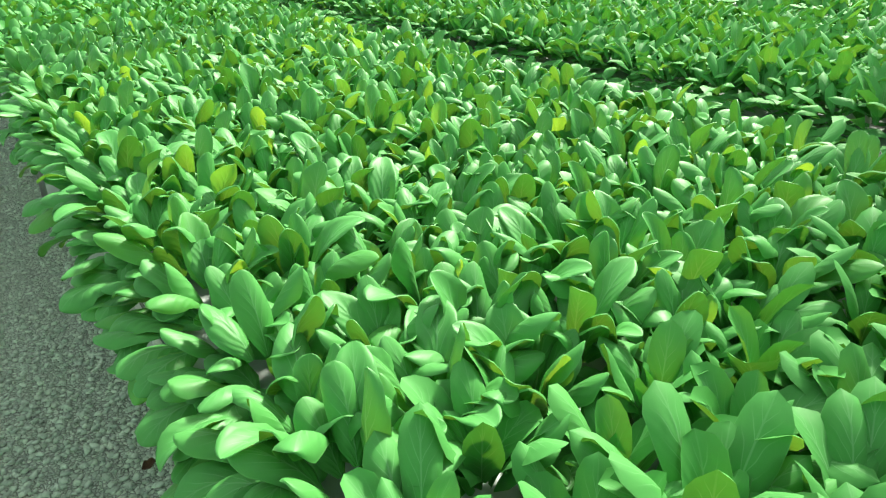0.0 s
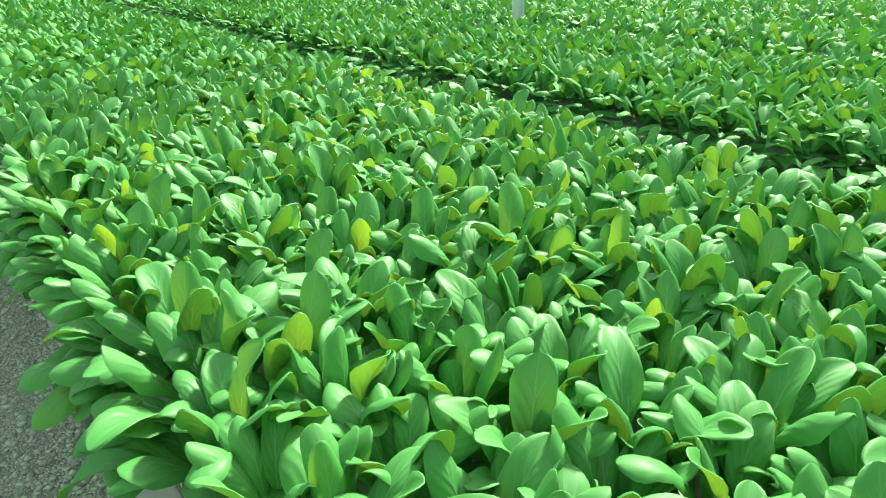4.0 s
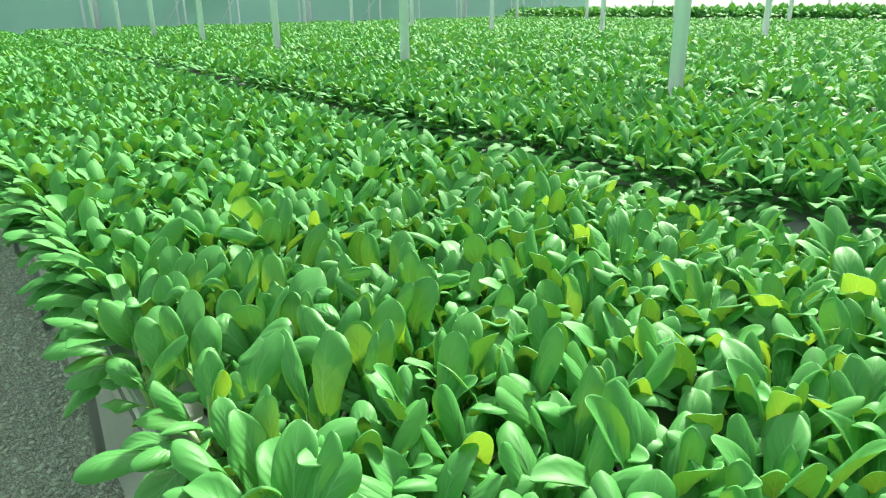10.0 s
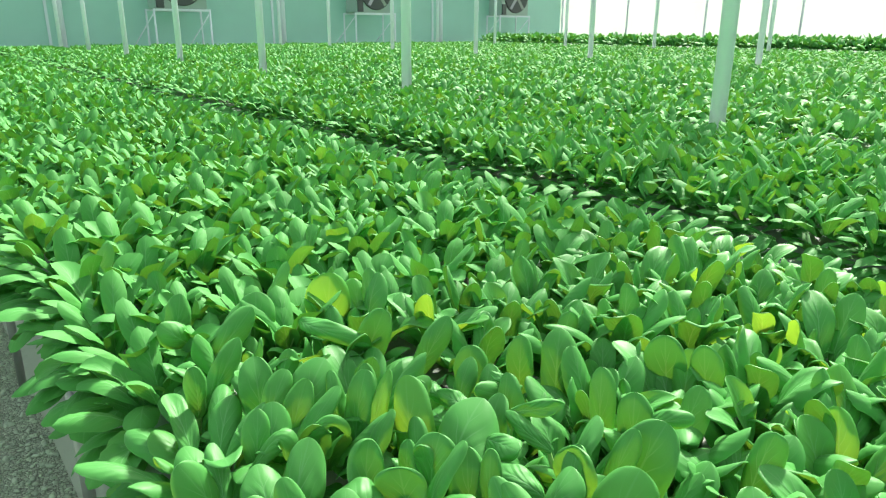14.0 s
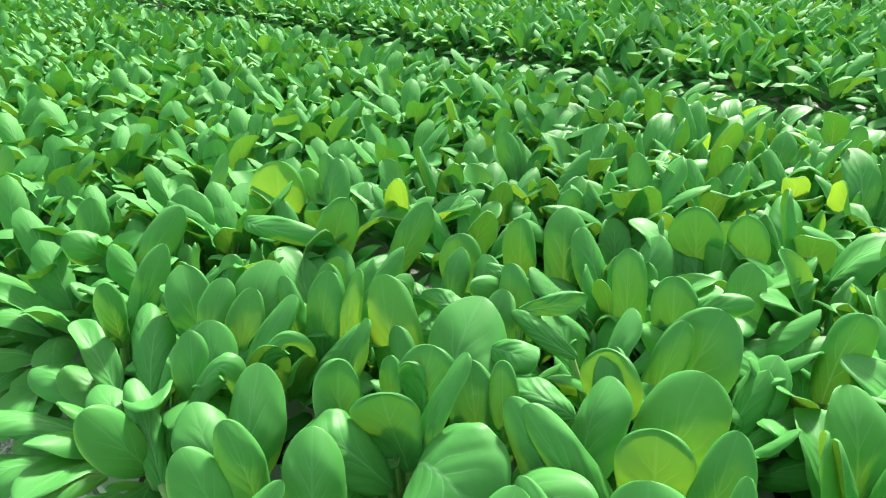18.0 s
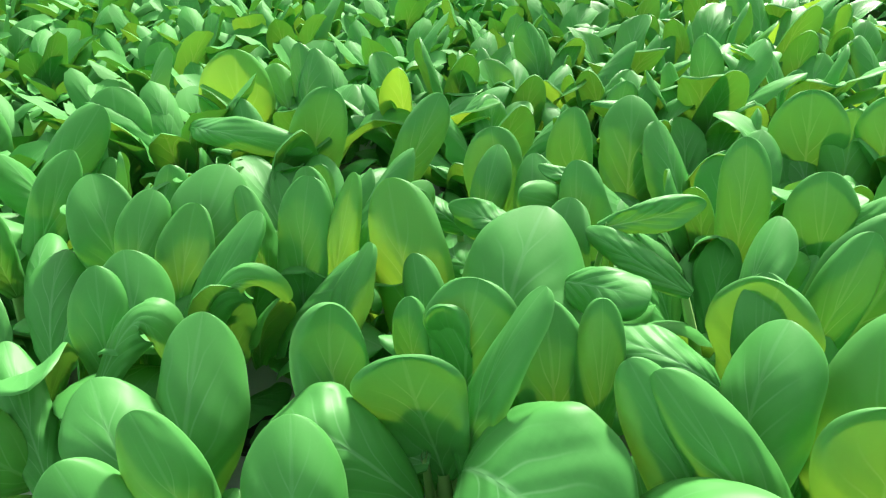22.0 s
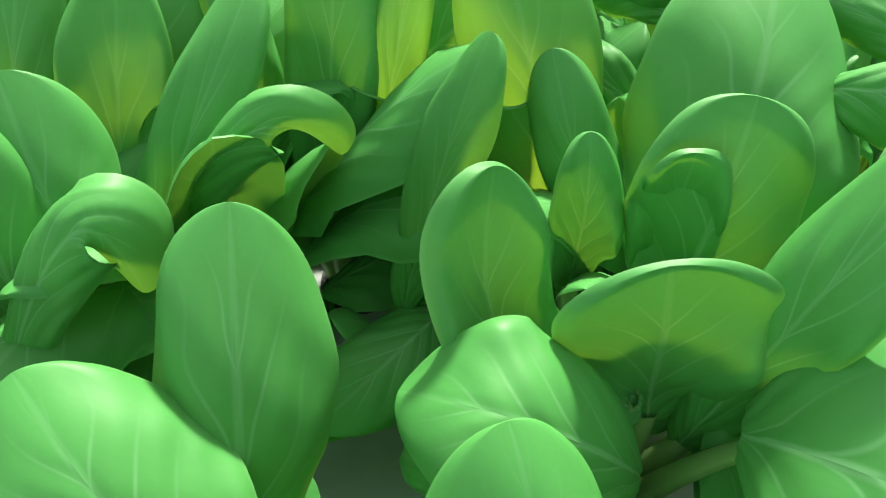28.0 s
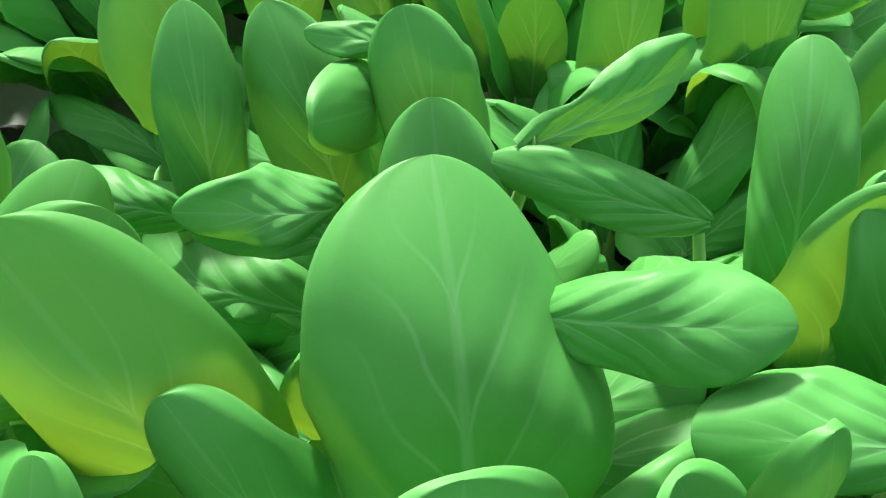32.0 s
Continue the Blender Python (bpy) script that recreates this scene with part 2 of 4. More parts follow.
# ground, walls and roof
bm = bmesh.new()
bmesh.ops.create_grid(bm, x_segments=40, y_segments=40, size=150)
tagged(part("ground", bm, GRAVEL), "grey-green crushed gravel floor of the greenhouse", "gravel", kind="structure")
tagged(part("wall_north", box(bmesh.new(), LEFT_X, WALL_Y, 0.22, SIDE_X, WALL_Y + 0.03, 5.0), WALL_FILM), "pale green translucent end wall of the greenhouse", "wall", kind="structure")
tagged(part("wall_east", box(bmesh.new(), SIDE_X, BACK_Y, 0.22, SIDE_X + 0.01, WALL_Y, 5.0), SIDE_FILM), "bright white translucent film side wall", "wall", kind="structure")
tagged(part("wall_west", box(bmesh.new(), LEFT_X - 0.03, BACK_Y, 0.22, LEFT_X, WALL_Y, 5.0), WALL_FILM), "pale translucent film side wall", "wall", kind="structure")
tagged(part("wall_south", box(bmesh.new(), LEFT_X, BACK_Y - 0.03, 0.22, SIDE_X, BACK_Y, 5.0), WALL_FILM), "pale translucent film end wall", "wall", kind="structure")
bm = bmesh.new()
box(bm, LEFT_X, WALL_Y - 0.10, 0, SIDE_X, WALL_Y + 0.06, 0.22, 0.01)
box(bm, SIDE_X - 0.06, BACK_Y, 0, SIDE_X + 0.08, WALL_Y - 0.1, 0.22, 0.01)
tagged(part("baseboard", bm, KERB), "white concrete kerb at the foot of the walls", "kerb", kind="structure")

# white ground sheets under the benches
for x in BED_X[:1]:
    bm = bmesh.new()
    bmesh.ops.create_grid(bm, x_segments=24, y_segments=300, size=1, matrix=Matrix.Translation((x + 0.76, 9.5, 0.014)) @ Matrix.Diagonal((0.70, 12.9, 1, 1)))
    for v in bm.verts:
        v.co.z += 0.006 * noise.noise(v.co * 5.0) + 0.004 * noise.noise(v.co * 17.0)
    tagged(part("ground_sheet", bm, SHEET, smooth=True), "white plastic sheet spread on the gravel under a bench", "ground sheet", kind="structure")

# posts of the house, white pipe
bm = bmesh.new()
tube(bm, (0, 0, 0), (0, 0, 4.6), 0.043, 20)
post_me = bpy.data.meshes.new("pipe")
bm.to_mesh(post_me), bm.free()
bm = box(bmesh.new(), -0.09, -0.09, 0, 0.09, 0.09, 0.014, 0.003)
foot_me = bpy.data.meshes.new("foot_plate")
bm.to_mesh(foot_me), bm.free()
post = new("greenhouse_post")
tagged(post, "white painted steel pipe post standing between two beds", "post", "greenhouse posts")
link_mesh("pipe", post_me, [POST], post)
link_mesh("foot_plate", foot_me, [STEEL], post, smooth=False)
first = True
for px in (3.50, 9.30, 15.10):
    for k in range(-1, 7):
        m = pose(px, 4.42 + 2.93 * k, 0.0, 0, 0, 0)
        if first:
            post.matrix_basis, first = m, False
        else:
            copy_thing(post, m)

# columns and slim rails on the end wall and the bright side wall
for i, px in enumerate((3.93, 10.33, 16.7)):
    col = tagged(part("wall_column", tube(bmesh.new(), (px, WALL_Y - 0.12, 0), (px, WALL_Y - 0.12, 5.0), 0.08, 20), POST, smooth=True), "thick white column against the end wall", "column", "wall columns")
    tagged(part("wall_rail", box(bmesh.new(), px - 0.34, WALL_Y - 0.05, 0.2, px - 0.27, WALL_Y - 0.003, 5.0, 0.006), POST), "slim pale rail fixed to the end wall", "rail", "wall rails")
for k in range(7):
    py = 23.8 - 3.4 * k
    tagged(part("wall_column", tube(bmesh.new(), (SIDE_X - 0.08, py, 0), (SIDE_X - 0.08, py, 5.0), 0.04, 14), POST, smooth=True), "slim grey column against the bright side wall", "column", "side wall columns")

# extractor fans on stands before the end wall
def fan_unit(px):
    fan = new("extractor_fan")
    tagged(fan, "dark round fan in a grey-green box on a pale steel stand", "fan", "fans at the end wall")
    w, y0, y1 = 1.55, WALL_Y - 1.0, WALL_Y - 0.25
    for sx in (0.0, w):
        for sy in (y0, y1):
            part("leg", tube(bmesh.new(), (px + sx, sy, 0), (px + sx, sy, 2.0), 0.028), POST, fan, smooth=True)
    for sy in (y0, y1):
        part("shelf_rail", box(bmesh.new(), px, sy - 0.025, 1.94, px + w, sy + 0.025, 2.0, 0.004), POST, fan)
    for sx in (0.0, w):
        part("brace", tube(bmesh.new(), (px + sx, y0, 1.9), (px + sx - 0.55, y1, 0.8), 0.018), POST, fan, smooth=True)
    part("housing", box(bmesh.new(), px + 0.06, y0 + 0.02, 2.0, px + w - 0.06, y1 - 0.02, 3.4, 0.02), FAN_BOX, fan)
    part("motor_box", box(bmesh.new(), px + 0.08, y0 - 0.05, 2.02, px + 0.28, y0 + 0.02, 2.4, 0.008), FAN_DARK, fan)
    ring = bmesh.new()
    bmesh.ops.create_cone(ring, cap_ends=True, segments=40, radius1=0.60, radius2=0.58, depth=0.06, matrix=Matrix.Translation((px + w / 2 + 0.04, y0 - 0.012, 2.68)) @ Euler((radians(90), 0, 0)).to_matrix().to_4x4())
    part("fan_opening", ring, FAN_DARK, fan)
    for k in range(5):
        a = k * 1.2566
        blade = box(bmesh.new(), -0.05, -0.006, 0.06, 0.09, 0.006, 0.55, 0.004)
        bmesh.ops.transform(blade, matrix=Matrix.Translation((px + w / 2 + 0.04, y0 - 0.055, 2.68)) @ Euler((0, a, 0)).to_matrix().to_4x4() @ Euler((0, 0, 0.4)).to_matrix().to_4x4(), verts=blade.verts[:])
        part("fan_blade", blade, STEEL, fan)


for px in (-0.24, 6.1, 12.5, 18.9):
    fan_unit(px)


# ---- benches ----
def bench(x, y0, y1, top, full):
    b = new("growing_bench")
    tagged(b, "steel-legged growing bench carrying white foam rafts", "bench", "growing benches")
    z = top - 0.045
    for ex in (x, x + BED_W - 0.03):
        part("side_rail", box(bmesh.new(), ex, y0, z - 0.05, ex + 0.03, y1, z, 0.003), STEEL, b)
    step, k = 1.40, 0
    leg_me = bpy.data.meshes.new("leg")
    lb = tube(bmesh.new(), (0, 0, 0), (0, 0, z - 0.03), 0.016, 12)
    lb.to_mesh(leg_me), lb.free()
    leg_me.materials.append(STEEL)
    leg_me.polygons.foreach_set("use_smooth", np.ones(len(leg_me.polygons), bool))
    bar_me = bpy.data.meshes.new("cross_bar")
    lb = box(bmesh.new(), 0.03, -0.015, z - 0.045, BED_W - 0.03, 0.015, z - 0.005)
    lb.to_mesh(bar_me), lb.free()
    bar_me.materials.append(STEEL)
    yy = y0 + 1.35   # the first pair of legs stands back from the end
    while yy < y1:
        for ex in (x + 0.035, x + BED_W - 0.035):
            o = new("leg", leg_me)
            o.parent, o.location = b, (ex, yy, 0)
        if full:
            o = new("cross_bar", bar_me)
            o.parent, o.location = b, (x, yy, 0)
        yy += step
    raft_me = bpy.data.meshes.new("raft")
    lb = box(bmesh.new(), 0.004, 0.003, top - 0.045, BED_W - 0.004, 0.697, top, 0.006)
    lb.to_mesh(raft_me), lb.free()
    raft_me.materials.append(RAFT)
    yy = y0
    if not full:
        part("raft", box(bmesh.new(), x + 0.004, y0, top - 0.045, x + BED_W - 0.004, y1, top, 0.006), RAFT, b)
        return b
    while yy < y1 - 0.35:
        o = new("raft", raft_me)
        o.parent, o.location = b, (x, yy, 0)
        yy += 0.7
    return b


for k, x in enumerate((BED_X[0] - 0.68 - BED_W, *BED_X)):
    bench(x, BED_Y0, BED_Y1, BENCH, k < 3)
bench(BED_X[-1] + PITCH, 4.3, BED_Y1, BENCH, False)

# ---- pak choi ----
def outline(v, peak=0.60, foot=0.16, blunt=2.3, point=0.5):
    """Half the blade's width along its length: quick swell from the stalk, long sides, round to slightly pointed tip."""
    low = foot + (1 - foot) * np.sin(np.clip(v / peak, 0, 1) * math.pi / 2) ** 0.65
    high = np.clip(1 - np.abs((v - peak) / (1 - peak)) ** blunt, 0, 1) ** point
    return np.where(v < peak, low, high)


def across(nu):
    """Places over a blade's width: close together at the turned rim."""
    if nu < 7:
        return np.linspace(-1, 1, nu + 1)
    half = np.append(np.linspace(0, 0.90, nu // 2), 1.0)
    return np.concatenate([-half[:0:-1], half])


def surface(u, v, w, width, arch, lip, fold, wave, rng, fine):
    """The blade's section: sideways place and height over the middle line for each u (-1 to 1) and v, half as wide as w.
    arch: radians that the section turns from the midrib to the rim (plus: rim bent back); lip: how far the rim is turned back."""
    p1, p2, p3, p4 = (rng.uniform(0, 6.28) for _ in range(4))
    big = w / (width / 2)
    turn_ = (arch * (0.35 + 0.65 * big) + 0.30 * np.sin(v * 4.2 + p4) * np.sign(u) * np.abs(u)) + 1e-4
    lat = w * np.sin(turn_ * u) / turn_
    off = -w * (1 - np.cos(turn_ * u)) / turn_ + fold * w * np.abs(u)
    rim = np.clip((np.abs(u) - 0.86) / 0.14, 0, 1)
    off = off - lip * rim ** 1.4 * (0.5 + 0.5 * big)
    ease = np.minimum(1, v * 4) * (1 - v ** 6)
    off = off + wave * (1.5 * np.sin(v * 9 + p1 + 1.7 * np.sign(u)) * np.abs(u) ** 2.0 + 0.7 * np.sin(v * 5 + u * 2.2 + p2) + 0.4 * np.sin(v * 19 + u * 5 + p3) * np.abs(u)) * ease
    off = off - 0.0006 * np.exp(-(u / 0.16) ** 2) * (1 - v ** 2)
    if fine:
        off = off + 0.0005 * np.cos((v * 5.2 - np.abs(u) ** 0.8 * 2.3) * 6.283) * np.abs(u) ** 0.5 * np.clip(1 - u ** 4, 0, 1) * (1 - v ** 3)
    return lat, off


def grid_quads(nu, nv):
    i = np.arange(nv * (nu + 1)).reshape(nv, nu + 1)[:, :-1].ravel()
    return np.stack([i, i + 1, i + nu + 2, i + nu + 1], 1)


def rim_line(v, rng):
    return 1 + 0.035 * np.sin(v * 8 + rng.uniform(0, 6)) + 0.014 * np.sin(v * 21 + rng.uniform(0, 6))


def leaf_sheet(stalk, blade, width, lean0, lean1, arch, wave, twist, nu, nv, seed, fold=0.0, late=2.6):
    """One leaf that rises from the origin and leans towards +x: its blade as verts, quads, coordinates, and the line of its stalk.
    lean0, lean1: degrees from upright at the foot and at the tip; late: how near the tip the bend lies."""
    rng = random.Random(seed)
    n, total = 72, stalk + blade
    pts, ang = [np.zeros(3)], []
    for i in range(n):
        a = radians(lean0 + (lean1 - lean0) * ((i + 0.5) / n) ** late)
        ang.append(a)
        pts.append(pts[-1] + np.array([math.sin(a), 0, math.cos(a)]) * total / n)
    pts, ang = np.array(pts), np.array(ang + [ang[-1]])
    s_all, sb = np.linspace(0, 1, n + 1), stalk / total
    v = 1 - (1 - np.linspace(0, 1, nv + 1)) ** (1.9 if nv > 8 else 1.5)
    s = sb * 0.97 + (1 - sb * 0.97) * v
    c = np.stack([np.interp(s, s_all, pts[:, k]) for k in range(3)], 1)
    a = np.interp(s, s_all, ang)
    nrm = np.stack([-np.cos(a), 0 * a, np.sin(a)], 1)   # the face towards the plant's heart
    w = np.maximum(width / 2 * outline(v, rng.uniform(0.50, 0.70), 0.18, rng.uniform(2.0, 2.7), rng.uniform(0.46, 0.60)), 0.005 * (1 - v) ** 0.5)
    w *= rim_line(v, rng)
    uu, vv = np.meshgrid(across(nu), v)
    ww = np.repeat(w[:, None], nu + 1, 1)
    lat, off = surface(uu, vv, ww, width, arch, rng.uniform(0.0015, 0.0045) if nu > 6 else 0.0, fold, wave, rng, nv > 14)
    tw = radians(twist) * vv
    side = lat * np.cos(tw) - off * np.sin(tw) + rng.uniform(-0.014, 0.014) * vv ** 2
    nor = lat * np.sin(tw) + off * np.cos(tw)
    xyz = c[:, None, :] + side[..., None] * np.array([0.0, 1.0, 0.0]) + nor[..., None] * nrm[:, None, :]
    uv = np.stack([(uu + 1) / 2, vv], -1).reshape(-1, 2)
    line = pts[np.linspace(0, min(n, int(sb * n) + 3), 6).astype(int)]
    return xyz.reshape(-1, 3), grid_quads(nu, nv), uv, line


def stalk_tube(line, cross=(0.0, 1.0, 0.0), wide=0.0075):
    """A fleshy stalk, broad and hollowed at the foot, along a line."""
    n, k = len(line), 6
    cross, verts = np.array(cross), []
    for i, p in enumerate(line):
        f = i / (n - 1)
        d = line[min(i + 1, n - 1)] - line[max(i - 1, 0)]
        d = d / np.linalg.norm(d)
        nr = np.cross(cross, d)
        w, th = wide * (1.25 - 0.75 * f), 0.0036 * (1.2 - 0.65 * f)
        for j in range(k):
            a = 2 * math.pi * j / k
            y = math.cos(a) * w
            verts.append(p + cross * y - nr * (math.sin(a) * th + (y / w) ** 2 * 0.004 * (1 - f)))
    i = np.arange((n - 1) * k)
    j = (i // k) * k + (i + 1) % k
    return np.array(verts), np.stack([i, j, j + k, i + k], 1)


# kinds of leaf: heart, middle, outer, low on the raft, hanging over the bench's edge
KINDS = {
    "heart": dict(stalk=(0.080, 0.104), blade=(0.074, 0.098), width=(0.034, 0.046), lean0=(2, 9), lean1=(12, 62), arch=(0.4, 1.1)),
    "middle": dict(stalk=(0.092, 0.116), blade=(0.100, 0.124), width=(0.043, 0.059), lean0=(2, 10), lean1=(22, 92), arch=(0.6, 1.4)),
    "outer": dict(stalk=(0.086, 0.110), blade=(0.102, 0.126), width=(0.045, 0.061), lean0=(9, 20), lean1=(42, 112), arch=(0.6, 1.4)),
    "low": dict(stalk=(0.045, 0.065), blade=(0.085, 0.105), width=(0.050, 0.064), lean0=(34, 54), lean1=(75, 112), arch=(0.5, 1.1)),
    "skirt": dict(stalk=(0.050, 0.075), blade=(0.100, 0.124), width=(0.052, 0.066), lean0=(52, 80), lean1=(118, 165), arch=(0.6, 1.2)),
    "hanging": dict(stalk=(0.070, 0.096), blade=(0.104, 0.130), width=(0.052, 0.067), lean0=(28, 56), lean1=(95, 158), arch=(0.6, 1.3)),
}


def make_set(nu, nv, count, seed, bend=0):
    rng = random.Random(seed)
    made = {}
    for kind, r in KINDS.items():
        made[kind] = []
        for i in range(count):
            g = {k: rng.uniform(*v) for k, v in r.items()}
            back = rng.random() < 0.78   # rim bent back; the others are spoons
            made[kind].append(leaf_sheet(g["stalk"], g["blade"], g["width"], g["lean0"], g["lean1"] + bend, g["arch"] if back else -0.85 * g["arch"], rng.uniform(0.0010, 0.0032), rng.uniform(-20, 20), nu, nv, rng.random(), rng.uniform(-0.08, 0.06), rng.uniform(1.7, 2.7)))
    return made


def as_mesh(name, verts, quads, uv, material):
    me = np_mesh(name, verts, quads, uv)
    me.materials.append(material)
    me.polygons.foreach_set("use_smooth", np.ones(len(me.polygons), bool))
    return me


NEAR = make_set(8, 10, 22, 11)
for kind in NEAR:
    NEAR[kind] = [(as_mesh("leaf", verts, quads, uv, LEAF), as_mesh("stalk", *stalk_tube(line), None, STALK)) for verts, quads, uv, line in NEAR[kind]]
FAR_A, FAR_B, FAR, FAR_C = make_set(4, 6, 10, 14, 5), make_set(4, 3, 10, 15, 18), make_set(2, 3, 10, 13, 28), make_set(2, 2, 8, 12, 28)


def recipe(rng, out=None, size=1.0, leaves=14, low=0):
    """The leaves of one plant: kind, azimuth, extra lean, scale. out: azimuth of the free side at a bench's edge."""
    plan, a = [], rng.uniform(0, 6.28)
    for i in range(leaves):
        a += 2.39996 + rng.uniform(-0.3, 0.3)
        kind = "outer" if i < leaves * 0.42 else "middle" if i < leaves * 0.84 else "heart"
        if out is not None and math.cos(a - out) > 0.25:
            kind = "hanging" if (i < 7 or rng.random() < 0.2) else "outer"
        plan.append((kind, a, rng.uniform(-7, 7), size * rng.uniform(0.80, 1.03)))
    if leaves > 13 or low:
        plan += [("low", a + 2.1 * i + rng.uniform(-0.5, 0.5), rng.uniform(-6, 6), (0.68 if low else 1.0) * rng.uniform(0.9, 1.1)) for i in range(low or 4)]
    if out is not None:
        plan += [("skirt", out + rng.uniform(-1.2, 1.2), rng.uniform(-8, 8), rng.uniform(0.9, 1.15)) for i in range(5)]
    return plan


def turn(a, lean, roll, s):
    return Matrix.Rotation(a, 4, "Z") @ Matrix.Rotation(radians(lean), 4, "Y") @ Matrix.Rotation(radians(roll), 4, "Z") @ Matrix.Diagonal((s, s, s, 1))


cup_me = bpy.data.meshes.new("net_cup")
bm = bmesh.new()
bmesh.ops.create_cone(bm, cap_ends=True, segments=16, radius1=0.024, radius2=0.024, depth=0.004, matrix=Matrix.Translation((0, 0, 0.002)))
tube(bm, (0, 0, 0.002), (0, 0, 0.010), 0.0185, 12, 0.014)
bm.to_mesh(cup_me), bm.free()
cup_me.materials.append(CUP)


def plant_at(x, y, z, out=None):
    p = tagged(new("pak_choi"), "green pak choi with broad upright leaves in a white raft", "pak choi", "pak choi rows")
    if out is not None:
        p["label"] = "green pak choi with lower leaves spread over the bench edge"
    p.location = (x, y, z)
    if y > 2.3 and x < 0.9:
        new("net_cup", cup_me).parent = p
    return p


def add_leaves(p, rng, out, size, stalks, leaves=16, low=0):
    for kind, a, lean, s in recipe(rng, out, size, leaves, low):
        me, st = rng.choice(NEAR[kind])
        leaf = new("leaf", me)
        leaf.parent, leaf.matrix_basis = p, Matrix.Translation((0.006 * math.cos(a), 0.006 * math.sin(a), 0)) @ turn(a, lean, rng.uniform(-14, 14), s)
        leaf.color = (rng.random() ** 6, 0.5, 0.5, 1)   # first value: how yellow and translucent the leaf is, at random
        if stalks:
            new("stalk", st).parent = leaf


STEP, ROWS_X = 0.121, 12   # plant to plant along the bench; plants across it


def spots(x0, y0, y1, rng, step=STEP, count=ROWS_X):
    a, b = (0.058, 0.11) if x0 == BED_X[0] else (0.08, 0.10)   # bare raft along the two edges
    for j in range(round((y1 - y0) / step)):
        for i in range(count):
            yield (i, count), x0 + a + i * (BED_W - a - b) / (count - 1) + rng.uniform(-0.014, 0.014), y0 + (j + 0.5 * (i % 2)) * step + rng.uniform(-0.016, 0.016)


def edge(i):
    return math.pi if i[0] == 0 else None


SINGLE_Y = (0.471, 3.376)   # plants of their own between these


def plant_rows(name, label, x0, y0, y1, z, rng, kinds, size=1.0, step=STEP, count=ROWS_X, leaves=16):
    """The plants too many to count, as one mesh of real leaves."""
    vs, qs, us, base, groups = [], [], [], 0, {}
    for i, x, y in spots(x0, y0, y1, rng, step, count):
        sz = size * rng.uniform(0.9, 1.1)
        for kind, a, lean, s in recipe(rng, edge(i), sz, leaves):
            m = Matrix.Translation((x, y, z)) @ turn(a, lean, rng.uniform(-14, 14), s)
            groups.setdefault((kind, rng.randrange(len(kinds[kind]))), []).append(np.array(m))
    for (kind, n), ms in groups.items():
        verts, quads, uv, line = kinds[kind][n]
        t = np.array(ms)
        w = np.einsum("kij,nj->kni", t[:, :3, :3], verts) + t[:, None, :3, 3]
        vs.append(w.reshape(-1, 3))
        qs.append((quads[None] + base + np.arange(len(ms))[:, None, None] * len(verts)).reshape(-1, 4))
        us.append(np.tile(uv, (len(ms), 1)))
        base += len(ms) * len(verts)
    ob = link_mesh(name, np_mesh(name, np.concatenate(vs), np.concatenate(qs), np.concatenate(us)), [LEAF_FAR])
    tagged(ob, label, "pak choi", kind="stuff")


rng = random.Random(6)
LONG = "dense rows of green pak choi filling a long bench"
plant_rows("pak_choi_rows", LONG, BED_X[0], SINGLE_Y[1], SINGLE_Y[1] + 18 * STEP, BENCH, rng, FAR_A)
plant_rows("pak_choi_rows", LONG, BED_X[0], SINGLE_Y[1] + 18 * STEP, 8.4, BENCH, rng, FAR_B, 1.06)
plant_rows("pak_choi_rows", LONG, BED_X[0], 8.4, BED_Y1, BENCH, rng, FAR, 1.16, leaves=13)
plant_rows("pak_choi_rows", LONG, BED_X[0], SINGLE_Y[0] - 7 * STEP, SINGLE_Y[0], BENCH, rng, FAR_A)
plant_rows("pak_choi_rows", LONG, BED_X[0], BED_Y0, SINGLE_Y[0] - 7 * STEP, BENCH, rng, FAR, 1.12, 0.165, 9, 12)
plant_rows("pak_choi_rows", LONG, BED_X[1], BED_Y0, 0.5, BENCH, rng, FAR, 1.12, 0.165, 9, 12)
plant_rows("pak_choi_rows", "dense rows of green pak choi beside a shaded gap", BED_X[1], 0.5, 7.5, BENCH, rng, FAR_B, 1.06)
plant_rows("pak_choi_rows", "dense rows of green pak choi beside a shaded gap", BED_X[1], 7.5, BED_Y1, BENCH, rng, FAR, 1.16, leaves=13)
plant_rows("pak_choi_rows", "dense rows of green pak choi across the aisle", BED_X[0] - 0.68 - BED_W, BED_Y0, BED_Y1, BENCH, rng, FAR, 1.2, 0.18, 8, 9)
for k in range(2, 9):
    sparse = (1.22, 0.150, 10, 13) if k == 2 else (1.26, 0.165, 9, 12) if k < 4 else (1.36, 0.19, 8, 9)   # size, spacing, plants across, leaves
    plant_rows("pak_choi_rows", "dense rows of green pak choi under white posts", BED_X[k], BED_Y0, BED_Y1, BENCH, rng, FAR if k < 4 else FAR_C, *sparse)
plant_rows("tall_greens_row", "taller dark leafy greens on a raised bench by the bright wall", BED_X[-1] + PITCH, 4.5, BED_Y1, BENCH, rng, FAR, 2.7, 0.2, 8, 9)


